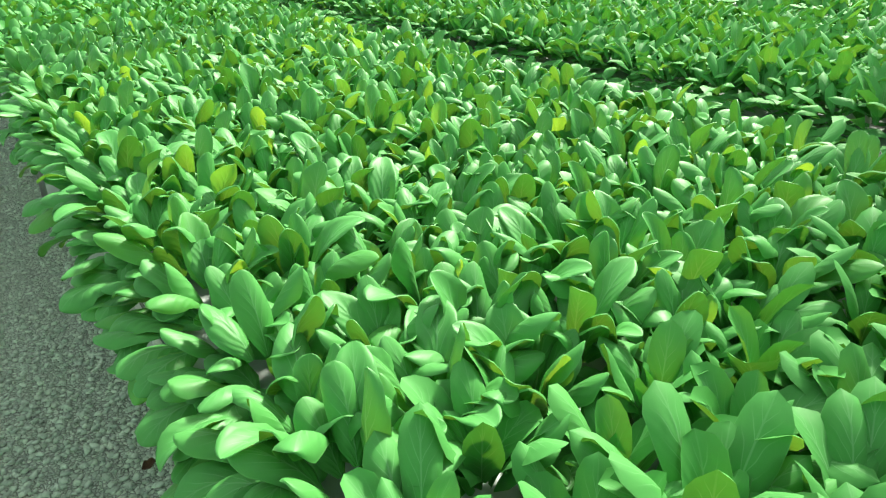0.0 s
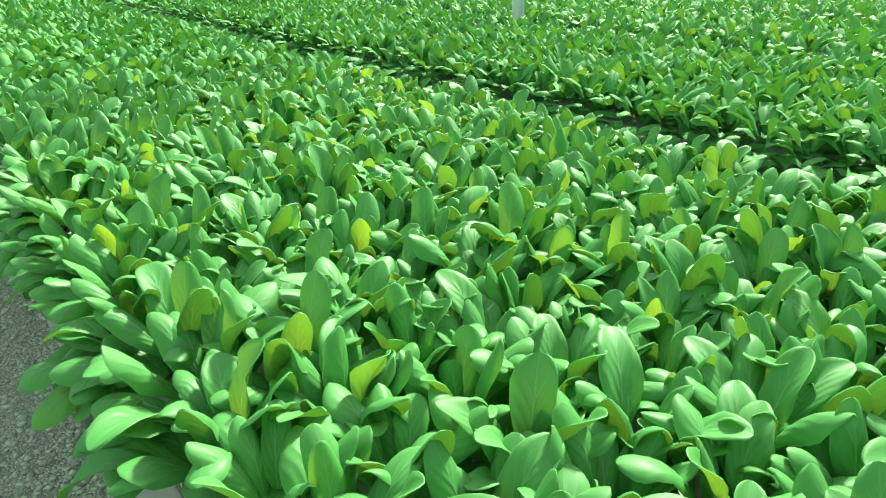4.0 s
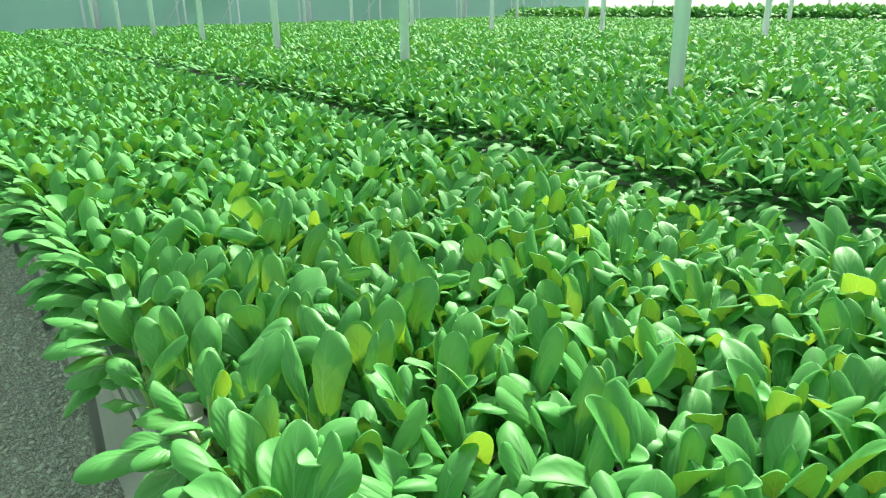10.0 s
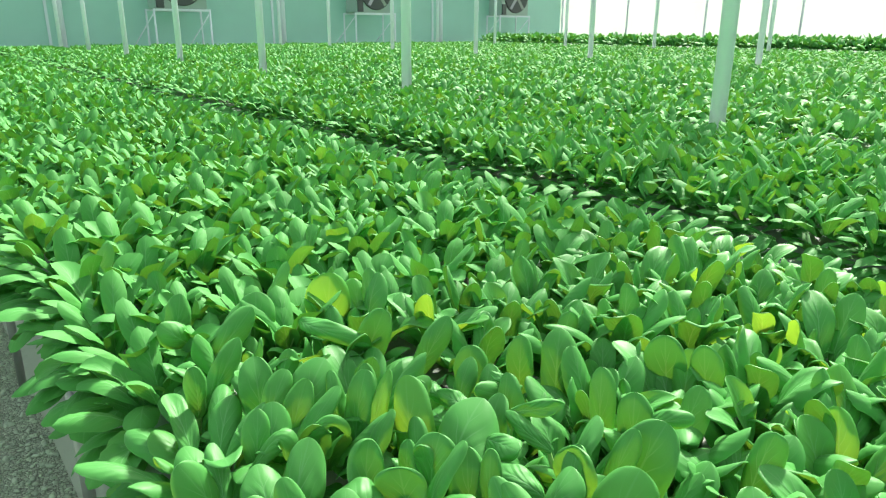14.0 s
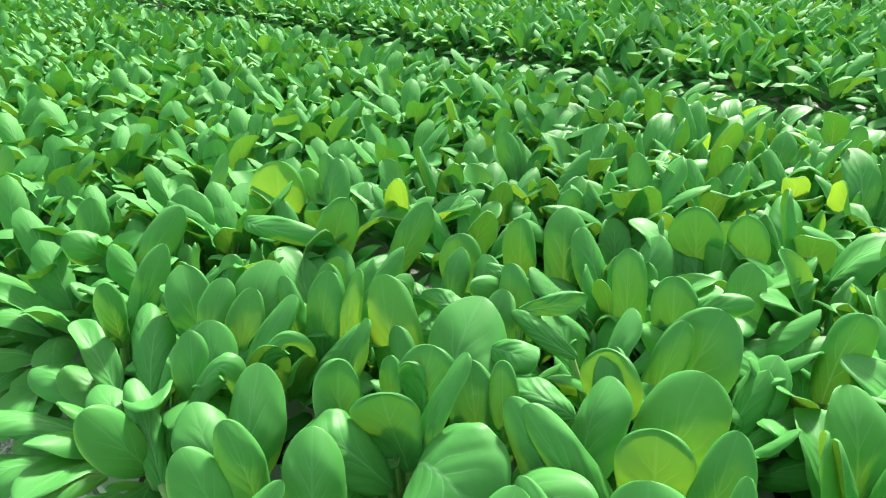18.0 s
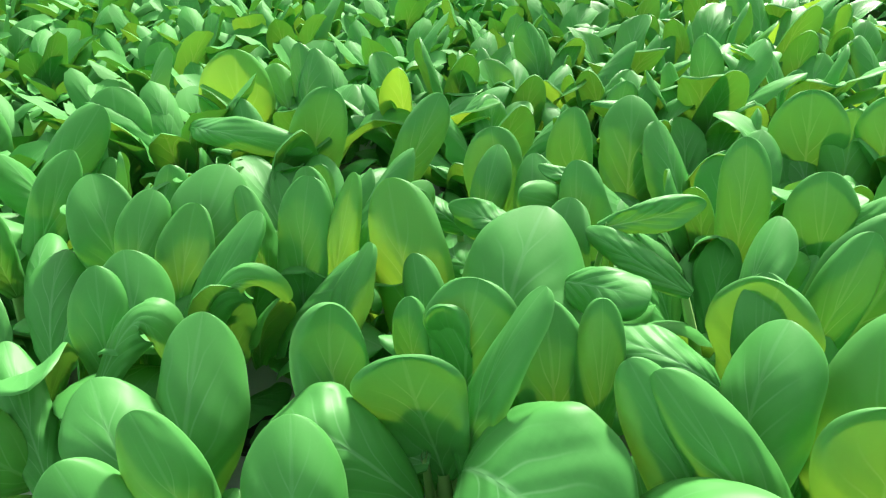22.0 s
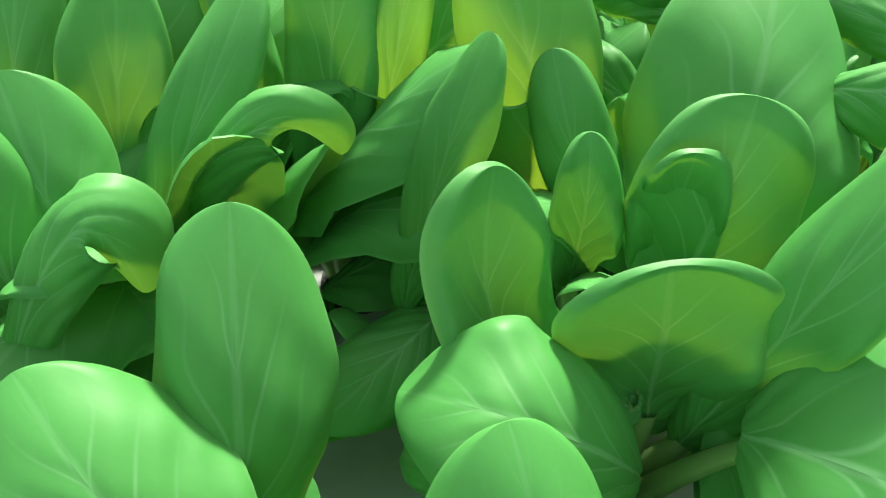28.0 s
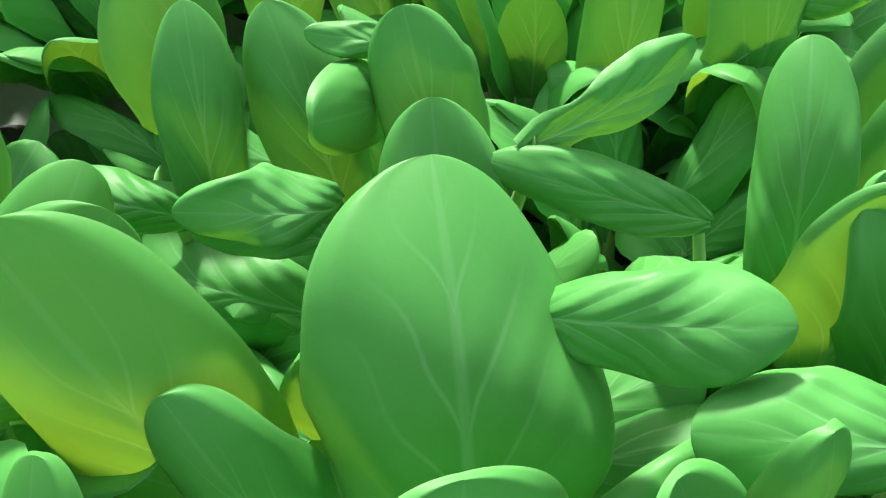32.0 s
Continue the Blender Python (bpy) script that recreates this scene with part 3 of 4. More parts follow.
# ---- the plants at the walk's end, leaf by leaf ----
def hand_leaf(plant, neck, tip, width, face, bow=0.08, cup=0.25, curl=0.0, twist=0.0, peak=0.60, fold=0.0, backlit=None, mid=None, lip=0.0045):
    """A leaf of one plant between two places: neck, where the blade begins, and tip, in metres from the plant's foot.
    face: the way its broad side looks; bow: how far the middle stands out that way; curl: how far the tip bends back;
    backlit: 1 for a leaf with the sun shining through, put into its colour; mid: a place halfway, for one that arches
    over."""
    rng = random.Random(round(neck[0] * 9e3 + tip[1] * 7e3 + width * 5e4))
    nu, nv = 16, 34
    a, b, f = np.array(neck), np.array(tip), np.array(face)
    d = (b - a) / np.linalg.norm(b - a)
    f = f - d * (f @ d)
    f /= np.linalg.norm(f)
    size = np.linalg.norm(b - a)
    v = 1 - (1 - np.linspace(0, 1, nv + 1)) ** 2.1
    c = a + np.outer(v, b - a) + np.outer(4 * bow * size * v * (1 - v), f) - np.outer(curl * size * v ** 3.5, f)
    if mid is not None:
        c = np.outer((1 - v) * (1 - 2 * v), a) + np.outer(4 * v * (1 - v), np.array(mid)) + np.outer(v * (2 * v - 1), b)
    t = np.gradient(c, v, axis=0)
    t /= np.linalg.norm(t, axis=1)[:, None]
    side = np.cross(t, f)
    side /= np.linalg.norm(side, axis=1)[:, None]
    nrm = np.cross(side, t)
    w = np.maximum(width / 2 * outline(v, peak, 0.14, rng.uniform(2.0, 2.6), rng.uniform(0.46, 0.58)) ** 0.85, 0.004 * (1 - v) ** 0.5) * rim_line(v, rng)
    uu, vv = np.meshgrid(across(nu), v)
    ww = np.repeat(w[:, None], nu + 1, 1)
    lat, off = surface(uu, vv, ww, width, cup * 1.7, lip, fold, rng.uniform(0.0018, 0.0036), rng, True)
    tw = radians(twist) * (vv - 0.4)
    lat, nor = lat * np.cos(tw) - off * np.sin(tw), lat * np.sin(tw) + off * np.cos(tw)
    xyz = c[:, None] + lat[..., None] * side[:, None] + nor[..., None] * nrm[:, None]
    leaf = new("leaf", as_mesh("leaf", xyz.reshape(-1, 3), grid_quads(nu, nv), np.stack([(uu + 1) / 2, vv], -1).reshape(-1, 2), LEAF))
    leaf.parent = plant
    # first value: the backlit yellow given to this leaf's colour
    leaf.color = (rng.uniform(0.0, 0.30) if backlit is None else backlit, 0.5, 0.5, 1)
    s = np.linspace(0, 1, 6)[:, None]
    foot = np.array([a[0], a[1], 0.0]) * (0.010 / max(0.010, math.hypot(a[0], a[1])))
    line = foot * (1 - s) ** 2 + 2 * s * (1 - s) * ((foot + a) / 2 + np.array([0, 0, 0.012])) + s ** 2 * (a + d * 0.006)
    new("stalk", as_mesh("stalk", *stalk_tube(line, side[0]), None, STALK)).parent = leaf
    return leaf

# plants of the end: foot on the raft, then each leaf from neck to tip
HAND = []


def hand_plant(x, y, rest=11):
    """A plant for leaves set one by one; rest: how many short leaves stand round its heart besides."""
    p = plant_at(x, y, BENCH)
    HAND.append((x, y))
    add_leaves(p, random.Random(round(x * 1000 + y * 77)), None, 0.66 if rest > 9 else 0.55, rest < 9, rest, 4)
    return p


p = hand_plant(0.366, 2.886, 3)
hand_leaf(p, (0.039, -0.003, 0.101), (0.098, 0.016, 0.219), 0.086, (-0.84, -0.29, 0.46), 0.05, 0.29, 0.22, 0, 0.61, backlit=0.25)
hand_leaf(p, (0.022, 0.002, 0.107), (0.037, 0.003, 0.198), 0.056, (-0.93, -0.34, 0.15), 0.06, -0.05, 0.02, 0, 0.70, backlit=0.10)
hand_leaf(p, (0.080, 0.042, 0.101), (0.094, 0.125, 0.127), 0.042, (-0.46, -0.19, 0.87), 0.10, 0.46, 0.22, 0, 0.69)
hand_leaf(p, (0.038, 0.015, 0.111), (0.016, 0.010, 0.185), 0.031, (-0.84, -0.47, -0.28), 0.03, -0.25, 0.04, 0, 0.69)
hand_leaf(p, (0.024, 0.041, 0.095), (0.009, 0.036, 0.172), 0.027, (-0.80, -0.57, -0.20), 0.02, -0.40, 0.22, 0, 0.69)
hand_leaf(p, (0.001, -0.022, 0.070), (0.002, -0.041, 0.217), 0.037, (-0.99, 0.16, 0.03), 0.06, 0.32, 0.22, 30, 0.61)
hand_leaf(p, (-0.005, -0.009, 0.085), (-0.019, 0.003, 0.179), 0.064, (-0.79, -0.61, -0.04), 0.03, -0.30, -0.03, 0, 0.83, backlit=0.05)
hand_leaf(p, (-0.014, -0.006, 0.104), (-0.026, 0.054, 0.190), 0.050, (-0.10, -0.85, 0.50), 0.10, -0.45, 0.00, 0, 0.58, backlit=0.20, mid=(-0.036, 0.036, 0.132), lip=0.007)
hand_leaf(p, (-0.030, -0.016, 0.092), (-0.074, 0.052, 0.140), 0.062, (-0.30, -0.30, 0.90), 0.10, 0.25, 0.10, 0, 0.50, backlit=0.30, mid=(-0.066, 0.010, 0.150))
hand_leaf(p, (-0.017, -0.035, 0.122), (-0.024, -0.129, 0.127), 0.106, (-0.56, 0.10, 0.82), 0.08, 0.10, 0.05, 0, 0.46, backlit=0.20, mid=(-0.034, -0.084, 0.158), lip=0.005)
hand_leaf(p, (0.068, 0.064, 0.070), (0.044, 0.093, 0.217), 0.062, (-0.75, -0.67, 0.01), 0.06, 0.39, 0.22, 0, 0.70, backlit=1.00)
hand_leaf(p, (0.062, 0.032, 0.068), (0.033, 0.065, 0.177), 0.036, (-0.85, -0.51, -0.07), 0.05, 0.46, 0.22, 0, 0.69)
hand_leaf(p, (0.042, -0.054, 0.075), (0.027, -0.057, 0.197), 0.044, (-0.66, -0.75, -0.09), 0.02, -0.20, 0.22, 0, 0.69)
hand_leaf(p, (0.070, -0.054, 0.075), (0.036, -0.083, 0.197), 0.030, (-0.69, -0.63, -0.35), 0.06, 0.46, 0.22, 0, 0.69)
p = hand_plant(0.460, 2.730)
hand_leaf(p, (-0.008, 0.038, 0.162), (-0.027, 0.104, 0.177), 0.043, (-0.54, -0.33, 0.77), 0.16, 0.75, 0.12)
hand_leaf(p, (0.034, 0.020, 0.101), (0.036, 0.047, 0.197), 0.033, (-0.99, -0.11, 0.04), 0.02, -0.10, 0.22, 0, 0.69)
hand_leaf(p, (-0.039, -0.003, 0.068), (-0.070, 0.051, 0.202), 0.042, (-0.60, -0.78, 0.18), 0.12, 0.59, 0.08, 0, 0.69)
hand_leaf(p, (-0.032, -0.026, 0.112), (-0.075, 0.034, 0.200), 0.046, (-0.60, 0.25, 0.75), 0.10, 0.75, 0.18, 0, 0.60, backlit=0.20)
hand_leaf(p, (0.018, -0.021, 0.078), (0.026, -0.043, 0.212), 0.078, (-0.97, -0.24, 0.02), 0.08, 0.52, 0.22, 0, 0.69, backlit=0.50)
p = hand_plant(0.535, 2.775)
hand_leaf(p, (-0.014, 0.046, 0.162), (-0.034, 0.115, 0.192), 0.026, (-0.76, -0.43, 0.49), 0.10, 0.59, 0.22)
hand_leaf(p, (-0.036, 0.000, 0.107), (-0.025, -0.006, 0.197), 0.061, (-0.98, 0.15, 0.12), 0.02, -0.15, 0.00, 0, 0.69, backlit=0.50)
hand_leaf(p, (-0.014, 0.004, 0.104), (0.012, 0.026, 0.210), 0.039, (-0.97, 0.16, 0.20), 0.08, 0.59, 0.22, 0, 0.69)
hand_leaf(p, (-0.041, -0.003, 0.104), (-0.140, 0.084, 0.142), 0.040, (-0.01, -0.41, 0.91), 0.12, 0.32, 0.22, 0, 0.69)
hand_leaf(p, (0.025, -0.001, 0.073), (0.015, -0.035, 0.204), 0.035, (-0.96, -0.25, -0.14), 0.04, 0.32, 0.22, 0, 0.69)
hand_leaf(p, (0.047, -0.012, 0.078), (0.047, -0.051, 0.210), 0.073, (-0.98, -0.19, -0.06), 0.03, -0.10, 0.22, 0, 0.69)
p = hand_plant(0.514, 2.915)
hand_leaf(p, (-0.049, -0.037, 0.172), (-0.059, -0.098, 0.194), 0.042, (-0.70, 0.34, 0.63), 0.12, 0.73, 0.08)
hand_leaf(p, (0.001, -0.028, 0.187), (0.028, -0.084, 0.210), 0.023, (-0.91, -0.35, 0.20), -0.02, -0.20, 0.22)
hand_leaf(p, (0.036, -0.006, 0.110), (0.013, 0.007, 0.210), 0.045, (-0.92, -0.35, -0.17), 0.08, 0.59, 0.22, 0, 0.69)
hand_leaf(p, (-0.033, -0.014, 0.087), (-0.014, -0.006, 0.202), 0.044, (-0.94, -0.29, 0.18), 0.03, 0.18, 0.22, 0, 0.69)
hand_leaf(p, (-0.031, 0.023, 0.172), (-0.045, 0.060, 0.187), 0.023, (-0.64, -0.49, 0.59), 0.12, 0.73, 0.22)
hand_leaf(p, (-0.027, 0.028, 0.123), (-0.024, 0.123, 0.142), 0.050, (-0.61, -0.14, 0.78), 0.10, 0.32, 0.22, 0, 0.69)
hand_leaf(p, (0.032, 0.035, 0.093), (0.030, 0.057, 0.202), 0.046, (-0.87, -0.48, 0.08), 0.06, 0.46, 0.22, 0, 0.69)
hand_leaf(p, (0.060, 0.013, 0.182), (0.028, 0.040, 0.204), 0.017, (-0.49, -0.82, 0.29), 0.12, 0.73, 0.22)
hand_leaf(p, (-0.014, 0.025, 0.172), (-0.052, 0.052, 0.197), 0.026, (-0.41, -0.86, 0.30), 0.15, 0.59, 0.22)
p = hand_plant(0.405, 3.054)
hand_leaf(p, (0.030, -0.024, 0.142), (0.057, -0.055, 0.202), 0.038, (-0.90, -0.38, 0.21), 0.12, 0.59, 0.22, backlit=0.65)
hand_leaf(p, (-0.021, 0.024, 0.106), (-0.043, 0.020, 0.202), 0.028, (-0.53, -0.84, -0.15), 0.08, 0.46, 0.22, 0, 0.69)
hand_leaf(p, (-0.009, -0.019, 0.071), (-0.004, -0.042, 0.214), 0.025, (-0.84, -0.53, -0.05), 0.04, 0.32, 0.22, 15, 0.69, backlit=0.80)
hand_leaf(p, (-0.024, -0.005, 0.078), (-0.023, -0.022, 0.212), 0.039, (-0.78, -0.62, -0.07), 0.03, -0.10, 0.22, 0, 0.69)
hand_leaf(p, (0.012, 0.002, 0.085), (-0.012, -0.009, 0.210), 0.034, (-0.68, -0.71, -0.19), 0.05, 0.32, 0.22, 0, 0.69)
hand_leaf(p, (0.019, -0.023, 0.142), (0.047, -0.069, 0.202), 0.053, (-0.94, -0.23, 0.26), 0.14, 0.59, 0.08, backlit=0.50)
p = hand_plant(0.513, 2.993)
hand_leaf(p, (-0.012, 0.002, 0.152), (-0.024, 0.048, 0.172), 0.028, (-0.59, -0.45, 0.67), 0.22, 0.73, 0.16)
hand_leaf(p, (0.010, 0.011, 0.105), (0.017, 0.002, 0.207), 0.034, (-0.89, -0.46, 0.02), 0.08, 0.46, 0.22, 15, 0.69)
p = hand_plant(0.359, 2.755, 3)
hand_leaf(p, (0.063, -0.017, 0.106), (0.109, -0.003, 0.203), 0.059, (-0.90, 0.19, 0.39), 0.10, 0.59, 0.08, 0, 0.69)
hand_leaf(p, (0.016, -0.005, 0.078), (0.049, 0.026, 0.142), 0.047, (-0.86, -0.10, 0.49), 0.05, 0.32, 0.22, 0, 0.69)
hand_leaf(p, (-0.003, 0.017, 0.092), (0.013, -0.065, 0.157), 0.070, (-0.50, 0.15, 0.85), 0.08, 0.35, 0.10, 0, 0.55, backlit=0.35, mid=(-0.001, -0.014, 0.160))
p = hand_plant(0.278, 2.896, 4)
hand_leaf(p, (0.023, 0.027, 0.062), (0.039, 0.048, 0.087), 0.033, (-0.54, -0.44, 0.72), 0.08, 0.50, 0.22, backlit=0.10)
hand_leaf(p, (-0.026, -0.028, 0.077), (-0.005, -0.014, 0.177), 0.057, (-0.46, -0.75, 0.45), 0.07, 0.40, 0.22, 0, 0.62, backlit=0.30)
hand_leaf(p, (-0.038, 0.023, 0.077), (-0.057, 0.006, 0.192), 0.038, (-0.13, -0.98, -0.16), 0.05, 0.32, 0.22, 0, 0.69)
p = hand_plant(0.376, 2.983, 3)
hand_leaf(p, (-0.003, -0.008, 0.067), (-0.078, -0.006, 0.077), 0.047, (0.11, -0.44, 0.89), 0.10, 0.50, 0.22, backlit=0.10)
hand_leaf(p, (-0.019, 0.004, 0.070), (-0.005, -0.012, 0.194), 0.027, (-0.97, -0.22, 0.08), 0.02, 0.18, 0.22, 20, 0.69, backlit=0.50)
p = hand_plant(0.285, 3.105, 6)
hand_leaf(p, (0.027, -0.030, 0.097), (0.063, -0.099, 0.157), 0.029, (-0.92, -0.18, 0.35), 0.10, 0.80, 0.00, mid=(0.031, -0.086, 0.177), backlit=0.30)
hand_leaf(p, (-0.004, -0.033, 0.079), (0.057, -0.066, 0.206), 0.032, (-0.78, -0.58, 0.23), 0.04, 0.32, 0.22, 15, 0.69)
hand_leaf(p, (0.014, -0.015, 0.086), (0.037, -0.030, 0.204), 0.039, (-0.68, -0.73, 0.04), 0.03, -0.10, 0.22, 0, 0.69, backlit=0.60)
hand_leaf(p, (-0.005, 0.022, 0.104), (0.026, 0.003, 0.209), 0.040, (-0.65, -0.75, 0.06), 0.06, 0.39, 0.22, 0, 0.69)
hand_leaf(p, (0.029, -0.000, 0.101), (0.072, -0.014, 0.220), 0.074, (-0.70, -0.70, 0.17), 0.10, 0.59, 0.22, 0, 0.73)
hand_leaf(p, (0.017, 0.050, 0.097), (0.011, 0.056, 0.211), 0.049, (-0.38, -0.92, 0.03), 0.04, -0.15, 0.22, -20, 0.69)
hand_leaf(p, (-0.012, -0.043, 0.089), (-0.012, -0.043, 0.194), 0.051, (-0.47, -0.88, 0.00), 0.06, 0.46, 0.22, 0, 0.69)
p = hand_plant(0.215, 3.059, 6)
hand_leaf(p, (0.034, 0.005, 0.090), (0.039, 0.000, 0.192), 0.041, (-0.47, -0.88, -0.01), 0.05, 0.46, 0.22, 0, 0.69)
hand_leaf(p, (0.012, -0.011, 0.112), (0.056, -0.040, 0.147), 0.034, (-0.72, -0.47, 0.51), 0.10, 0.90, 0.00, mid=(0.044, -0.035, 0.177), backlit=0.30)
hand_leaf(p, (-0.026, -0.011, 0.098), (-0.035, 0.048, 0.162), 0.051, (-0.11, -0.73, 0.67), 0.10, 0.59, 0.22, 0, 0.69)
hand_leaf(p, (-0.019, 0.009, 0.070), (-0.055, -0.043, 0.172), 0.052, (0.32, -0.88, -0.34), 0.12, 0.46, 0.22, 0, 0.69)
p = hand_plant(0.348, 2.630)
hand_leaf(p, (0.007, -0.003, 0.097), (0.032, 0.028, 0.212), 0.075, (-0.86, -0.41, 0.30), 0.10, 0.52, 0.08, 0, 0.69, backlit=0.35)
hand_leaf(p, (-0.004, 0.030, 0.086), (-0.023, 0.078, 0.204), 0.032, (-0.60, -0.77, 0.22), 0.08, 0.52, 0.22, 0, 0.69)
p = hand_plant(0.271, 2.717)
hand_leaf(p, (0.011, -0.001, 0.087), (0.042, -0.005, 0.202), 0.056, (-0.83, -0.52, 0.20), 0.08, 0.52, 0.22, 0, 0.69)
p = hand_plant(0.455, 2.654)
hand_leaf(p, (0.003, 0.035, 0.085), (-0.022, 0.031, 0.187), 0.061, (-0.87, -0.43, -0.23), 0.02, -0.10, 0.22, 0, 0.77, backlit=0.50)
hand_leaf(p, (0.008, -0.002, 0.086), (-0.006, -0.013, 0.204), 0.048, (-0.97, -0.19, -0.14), 0.10, 0.59, 0.22, 0, 0.69)
hand_leaf(p, (-0.029, -0.038, 0.086), (-0.042, -0.038, 0.204), 0.026, (-0.97, -0.21, -0.11), 0.06, 0.46, 0.22, 0, 0.69)
p = hand_plant(0.665, 2.820)
hand_leaf(p, (-0.004, -0.025, 0.080), (-0.048, -0.036, 0.202), 0.050, (-0.83, -0.44, -0.35), 0.05, 0.32, 0.22, 0, 0.69)
hand_leaf(p, (-0.017, -0.035, 0.172), (-0.012, -0.092, 0.202), 0.031, (-0.97, 0.05, 0.23), 0.12, 0.59, 0.22)
hand_leaf(p, (-0.006, 0.032, 0.078), (-0.041, 0.021, 0.212), 0.040, (-0.82, -0.51, -0.25), 0.04, 0.32, 0.22, 20, 0.69)
p = hand_plant(0.534, 3.421)
hand_leaf(p, (-0.005, -0.020, 0.082), (-0.018, -0.077, 0.220), 0.084, (-0.46, -0.80, -0.37), 0.05, 0.32, 0.22, 0, 0.69, backlit=1.00)
p = hand_plant(0.418, 3.406)
hand_leaf(p, (0.034, -0.062, 0.172), (0.048, -0.220, 0.187), 0.038, (-0.90, -0.04, 0.44), 0.12, 0.59, 0.22)
hand_leaf(p, (-0.025, 0.002, 0.098), (-0.016, -0.013, 0.208), 0.071, (-0.35, -0.93, -0.09), 0.05, 0.32, 0.22, 0, 0.69)
p = hand_plant(0.513, 3.277)
hand_leaf(p, (-0.002, -0.027, 0.097), (-0.007, -0.104, 0.210), 0.056, (-0.68, -0.59, -0.43), 0.05, -0.20, 0.22, 0, 0.69)
p = hand_plant(0.554, 3.181)
hand_leaf(p, (0.008, -0.018, 0.098), (0.031, -0.069, 0.208), 0.046, (-0.78, -0.61, -0.12), 0.06, 0.46, 0.22, 0, 0.69)
p = hand_plant(0.668, 2.994)
hand_leaf(p, (0.023, -0.022, 0.091), (0.031, -0.014, 0.210), 0.065, (-0.80, -0.59, 0.09), 0.06, 0.46, 0.22, 0, 0.69)
hand_leaf(p, (-0.002, 0.028, 0.100), (-0.039, -0.004, 0.202), 0.049, (-0.69, -0.59, -0.43), 0.10, 0.59, 0.22, 0, 0.69)
hand_leaf(p, (-0.062, -0.028, 0.142), (-0.150, -0.066, 0.192), 0.041, (0.36, -0.93, -0.07), 0.10, 0.59, 0.22)
p = hand_plant(0.874, 2.849)
hand_leaf(p, (-0.030, 0.025, 0.093), (-0.081, 0.013, 0.202), 0.065, (-0.79, -0.44, -0.42), 0.03, -0.10, 0.22, 0, 0.69)
hand_leaf(p, (-0.009, -0.033, 0.100), (-0.068, -0.042, 0.202), 0.051, (-0.78, -0.40, -0.49), 0.05, 0.32, 0.22, 0, 0.69)
p = hand_plant(0.607, 3.048)
hand_leaf(p, (-0.015, -0.011, 0.100), (-0.058, -0.041, 0.202), 0.061, (-0.54, -0.72, -0.44), 0.10, 0.59, 0.22, 0, 0.69)
p = hand_plant(0.281, 3.420)
hand_leaf(p, (0.000, -0.027, 0.092), (0.075, -0.096, 0.208), 0.049, (-0.58, -0.81, -0.11), 0.06, 0.46, 0.22, 0, 0.69)
hand_leaf(p, (0.011, -0.004, 0.142), (-0.033, -0.022, 0.192), 0.050, (0.25, -0.96, -0.14), 0.10, 0.46, 0.22)
p = hand_plant(0.239, 3.283)
hand_leaf(p, (0.012, -0.001, 0.087), (0.066, -0.041, 0.202), 0.039, (-0.47, -0.88, -0.09), 0.06, 0.32, 0.22, 0, 0.69)
hand_leaf(p, (0.003, -0.032, 0.102), (-0.009, -0.085, 0.192), 0.031, (-0.08, -0.85, -0.52), 0.03, 0.18, 0.22, 0, 0.69)
p = hand_plant(0.286, 3.530)
hand_leaf(p, (0.004, -0.012, 0.101), (0.017, -0.046, 0.197), 0.051, (-0.29, -0.91, -0.29), 0.10, 0.59, 0.22, 0, 0.69)
p = hand_plant(0.199, 2.947, 4)
hand_leaf(p, (0.036, 0.010, 0.077), (0.083, 0.034, 0.192), 0.068, (-0.57, -0.73, 0.38), 0.07, 0.70, 0.10, 0, 0.55, backlit=0.30)
hand_leaf(p, (0.027, -0.002, 0.097), (0.025, 0.049, 0.174), 0.060, (-0.30, -0.45, 0.85), 0.12, 0.45, 0.15, 0, 0.62)
hand_leaf(p, (0.011, -0.039, 0.067), (-0.008, -0.034, 0.182), 0.046, (-0.06, -1.00, 0.04), 0.05, 0.32, 0.22, 0, 0.69)
hand_leaf(p, (-0.007, 0.074, 0.082), (0.005, 0.124, 0.172), 0.031, (-0.12, -0.86, 0.49), 0.08, 0.46, 0.22, 0, 0.69)
hand_leaf(p, (-0.022, 0.014, 0.051), (-0.060, 0.038, 0.102), 0.045, (0.09, -0.87, 0.48), 0.10, 0.46, 0.22, 0, 0.69)
hand_leaf(p, (-0.025, -0.047, 0.072), (0.025, -0.085, 0.162), 0.026, (-0.74, -0.66, 0.13), 0.05, 0.18, 0.22, 0, 0.69)
CORE = (0.14, 0.66, 2.60, 3.02)   # x and y between which the other plants stay low

# ---- single plants of the first bench ----
rng = random.Random(5)
for i, x, y in spots(BED_X[0], SINGLE_Y[0], SINGLE_Y[1], rng):
    size = rng.uniform(0.92, 1.08)
    if all(math.hypot(x - a, y - b) > 0.05 for a, b in HAND):
        crowded = 0.30 < x < 0.40 and 2.68 < y < 2.85   # short under the broad leaves of their neighbours
        inside = CORE[0] < x < CORE[1] and CORE[2] < y < CORE[3]
        add_leaves(plant_at(x, y, BENCH, edge(i)), rng, edge(i), size * (0.62 if crowded else 0.86 if inside else 1.0), 2.45 < y < 3.0 and x < 0.8, 13 if inside else 16)

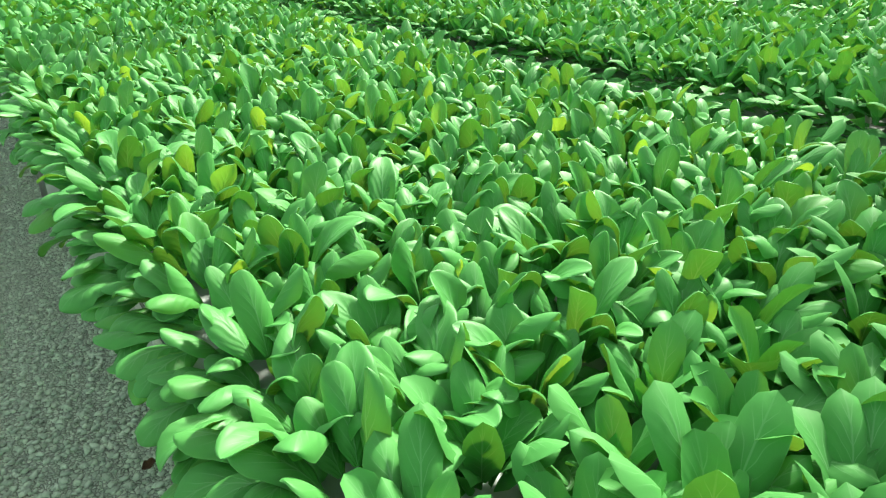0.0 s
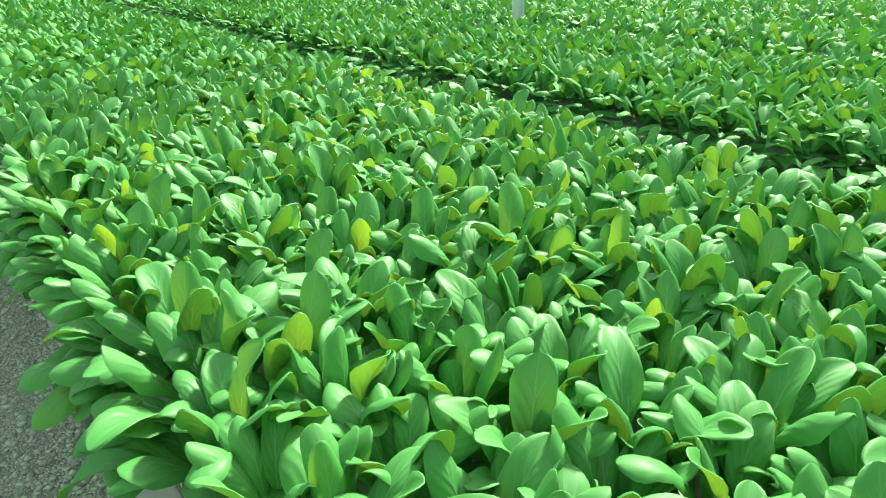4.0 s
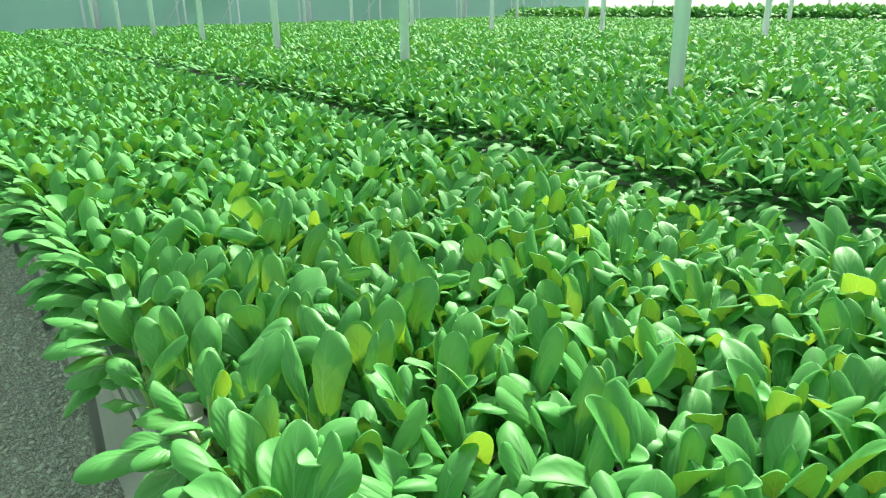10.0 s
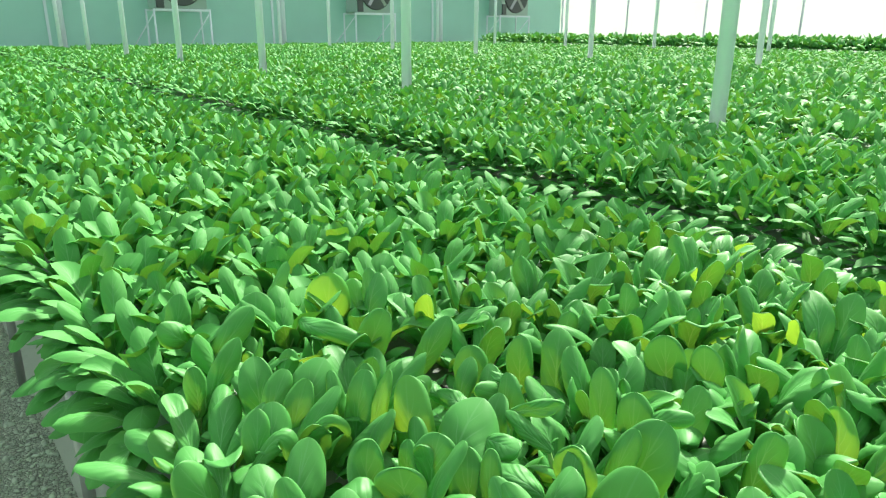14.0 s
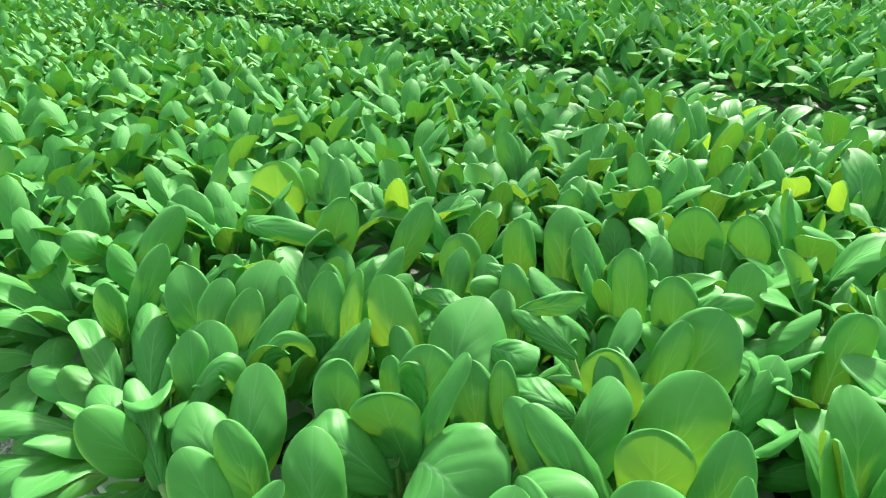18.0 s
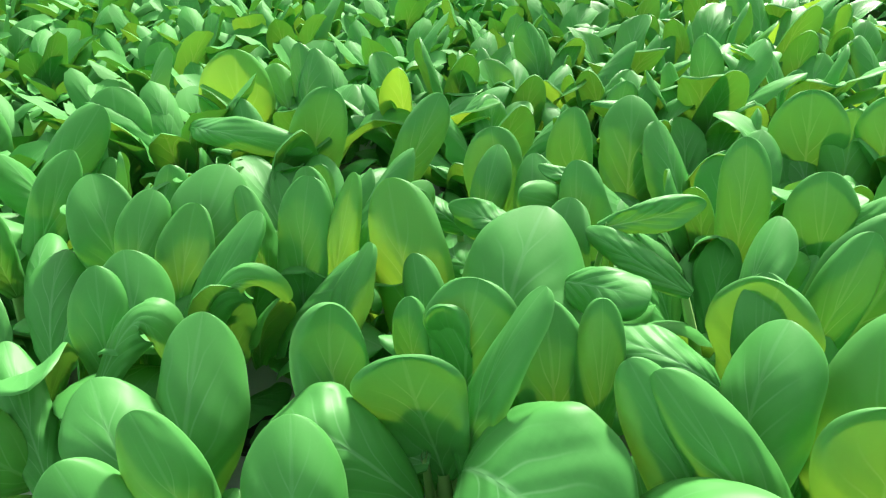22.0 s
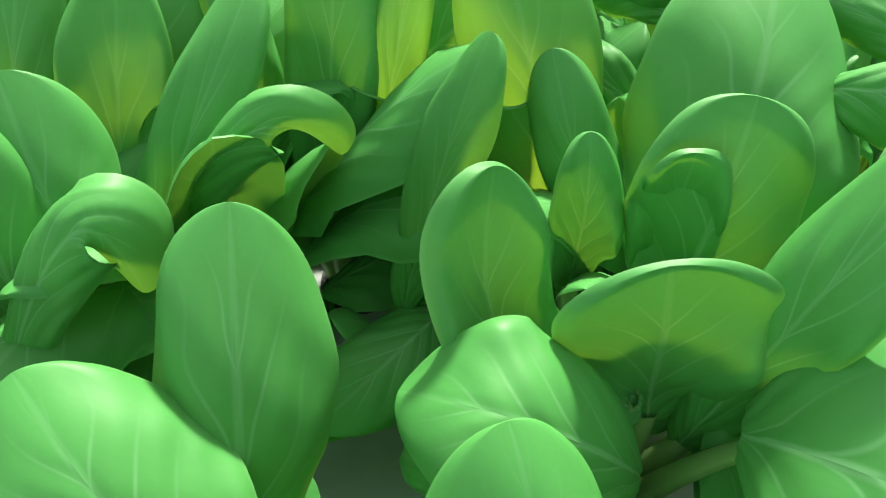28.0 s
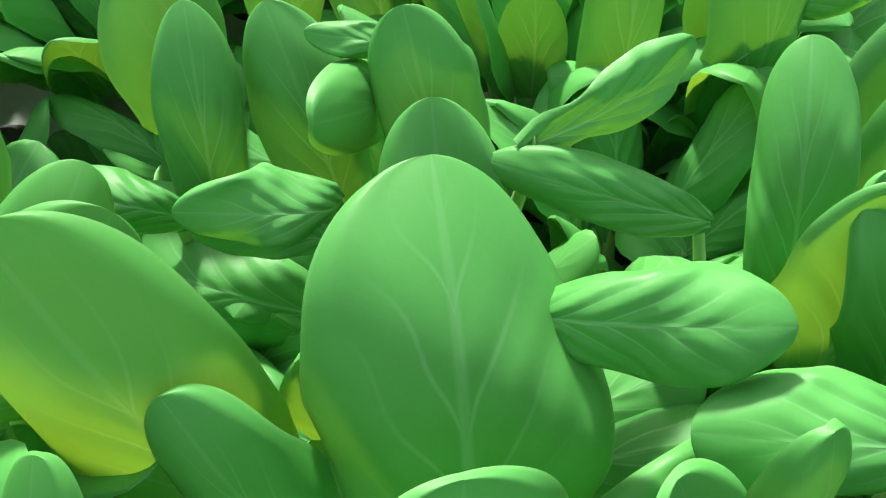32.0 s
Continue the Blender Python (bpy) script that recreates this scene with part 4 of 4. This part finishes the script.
# ---- loose gravel in the aisle ----
def pebble(seed):
    rng = random.Random(seed)
    b = bmesh.new()
    bmesh.ops.create_icosphere(b, subdivisions=1, radius=1.0)
    for v in b.verts:
        v.co *= rng.uniform(0.72, 1.2)
    me = bpy.data.meshes.new("stone")
    b.to_mesh(me), b.free()
    return me


def stones():
    rng = random.Random(21)
    forms = [pebble(i) for i in range(10)]
    arr = []
    for me in forms:
        co = np.zeros(len(me.vertices) * 3, np.float32)
        me.vertices.foreach_get("co", co)
        arr.append((co.reshape(-1, 3), np.array([p.vertices[:] for p in me.polygons])))
        me.materials.append(STONE)
    vs, fs, base, n = [], [], 0, 0
    bed = tagged(new("gravel_patch"), "angular grey gravel lying in the narrow aisle", "gravel")
    bed.location = (0, 2.0, 0)
    while n < 11000:
        y = 1.2 + 14.0 * rng.random() ** 1.9
        x = rng.uniform(-0.56, 0.36)
        s = rng.uniform(0.006, 0.0125)
        m = pose(x, y, s * 0.35, rng.uniform(-25, 25), rng.uniform(-25, 25), rng.uniform(0, 360)) @ Matrix.Diagonal((s * rng.uniform(0.9, 1.5), s, s * rng.uniform(0.5, 0.8), 1))
        n += 1
        if n % 8 == 0 and n < 2400 and 2.0 < y < 6.0:
            o = new("stone", forms[n // 8 % 10])
            o.parent, o.matrix_basis = bed, Matrix.Translation((0, -2.0, 0)) @ m
            continue
        v, f = arr[rng.randrange(10)]
        t = np.array(m)
        vs.append(v @ t[:3, :3].T + t[:3, 3])
        fs.append(f + base)
        base += len(v)
    ob = link_mesh("gravel", np_mesh("gravel", np.concatenate(vs), np.concatenate(fs)), [STONE_FAR], smooth=False)
    tagged(ob, "loose angular grey gravel between the benches", "gravel", kind="stuff")


stones()

# ---- a withered leaf that fell on the gravel ----
DRY = plain_material("leaf_withered_brown", (0.055, 0.030, 0.016), (0.16, 0.085, 0.040), 0.8, scale=60.0, bump=0.5)
verts, quads, uv, line = leaf_sheet(0.006, 0.050, 0.030, 84, 98, -0.9, 0.0050, 35, 8, 10, 77, 0.10)
dry = link_mesh("withered_leaf", as_mesh("withered_leaf", verts, quads, uv, DRY), [])
dry.matrix_basis = pose(0.135, 1.76, 0.022, 0, 6, 35)
tagged(dry, "small withered brown leaf lying on the gravel", "leaf")
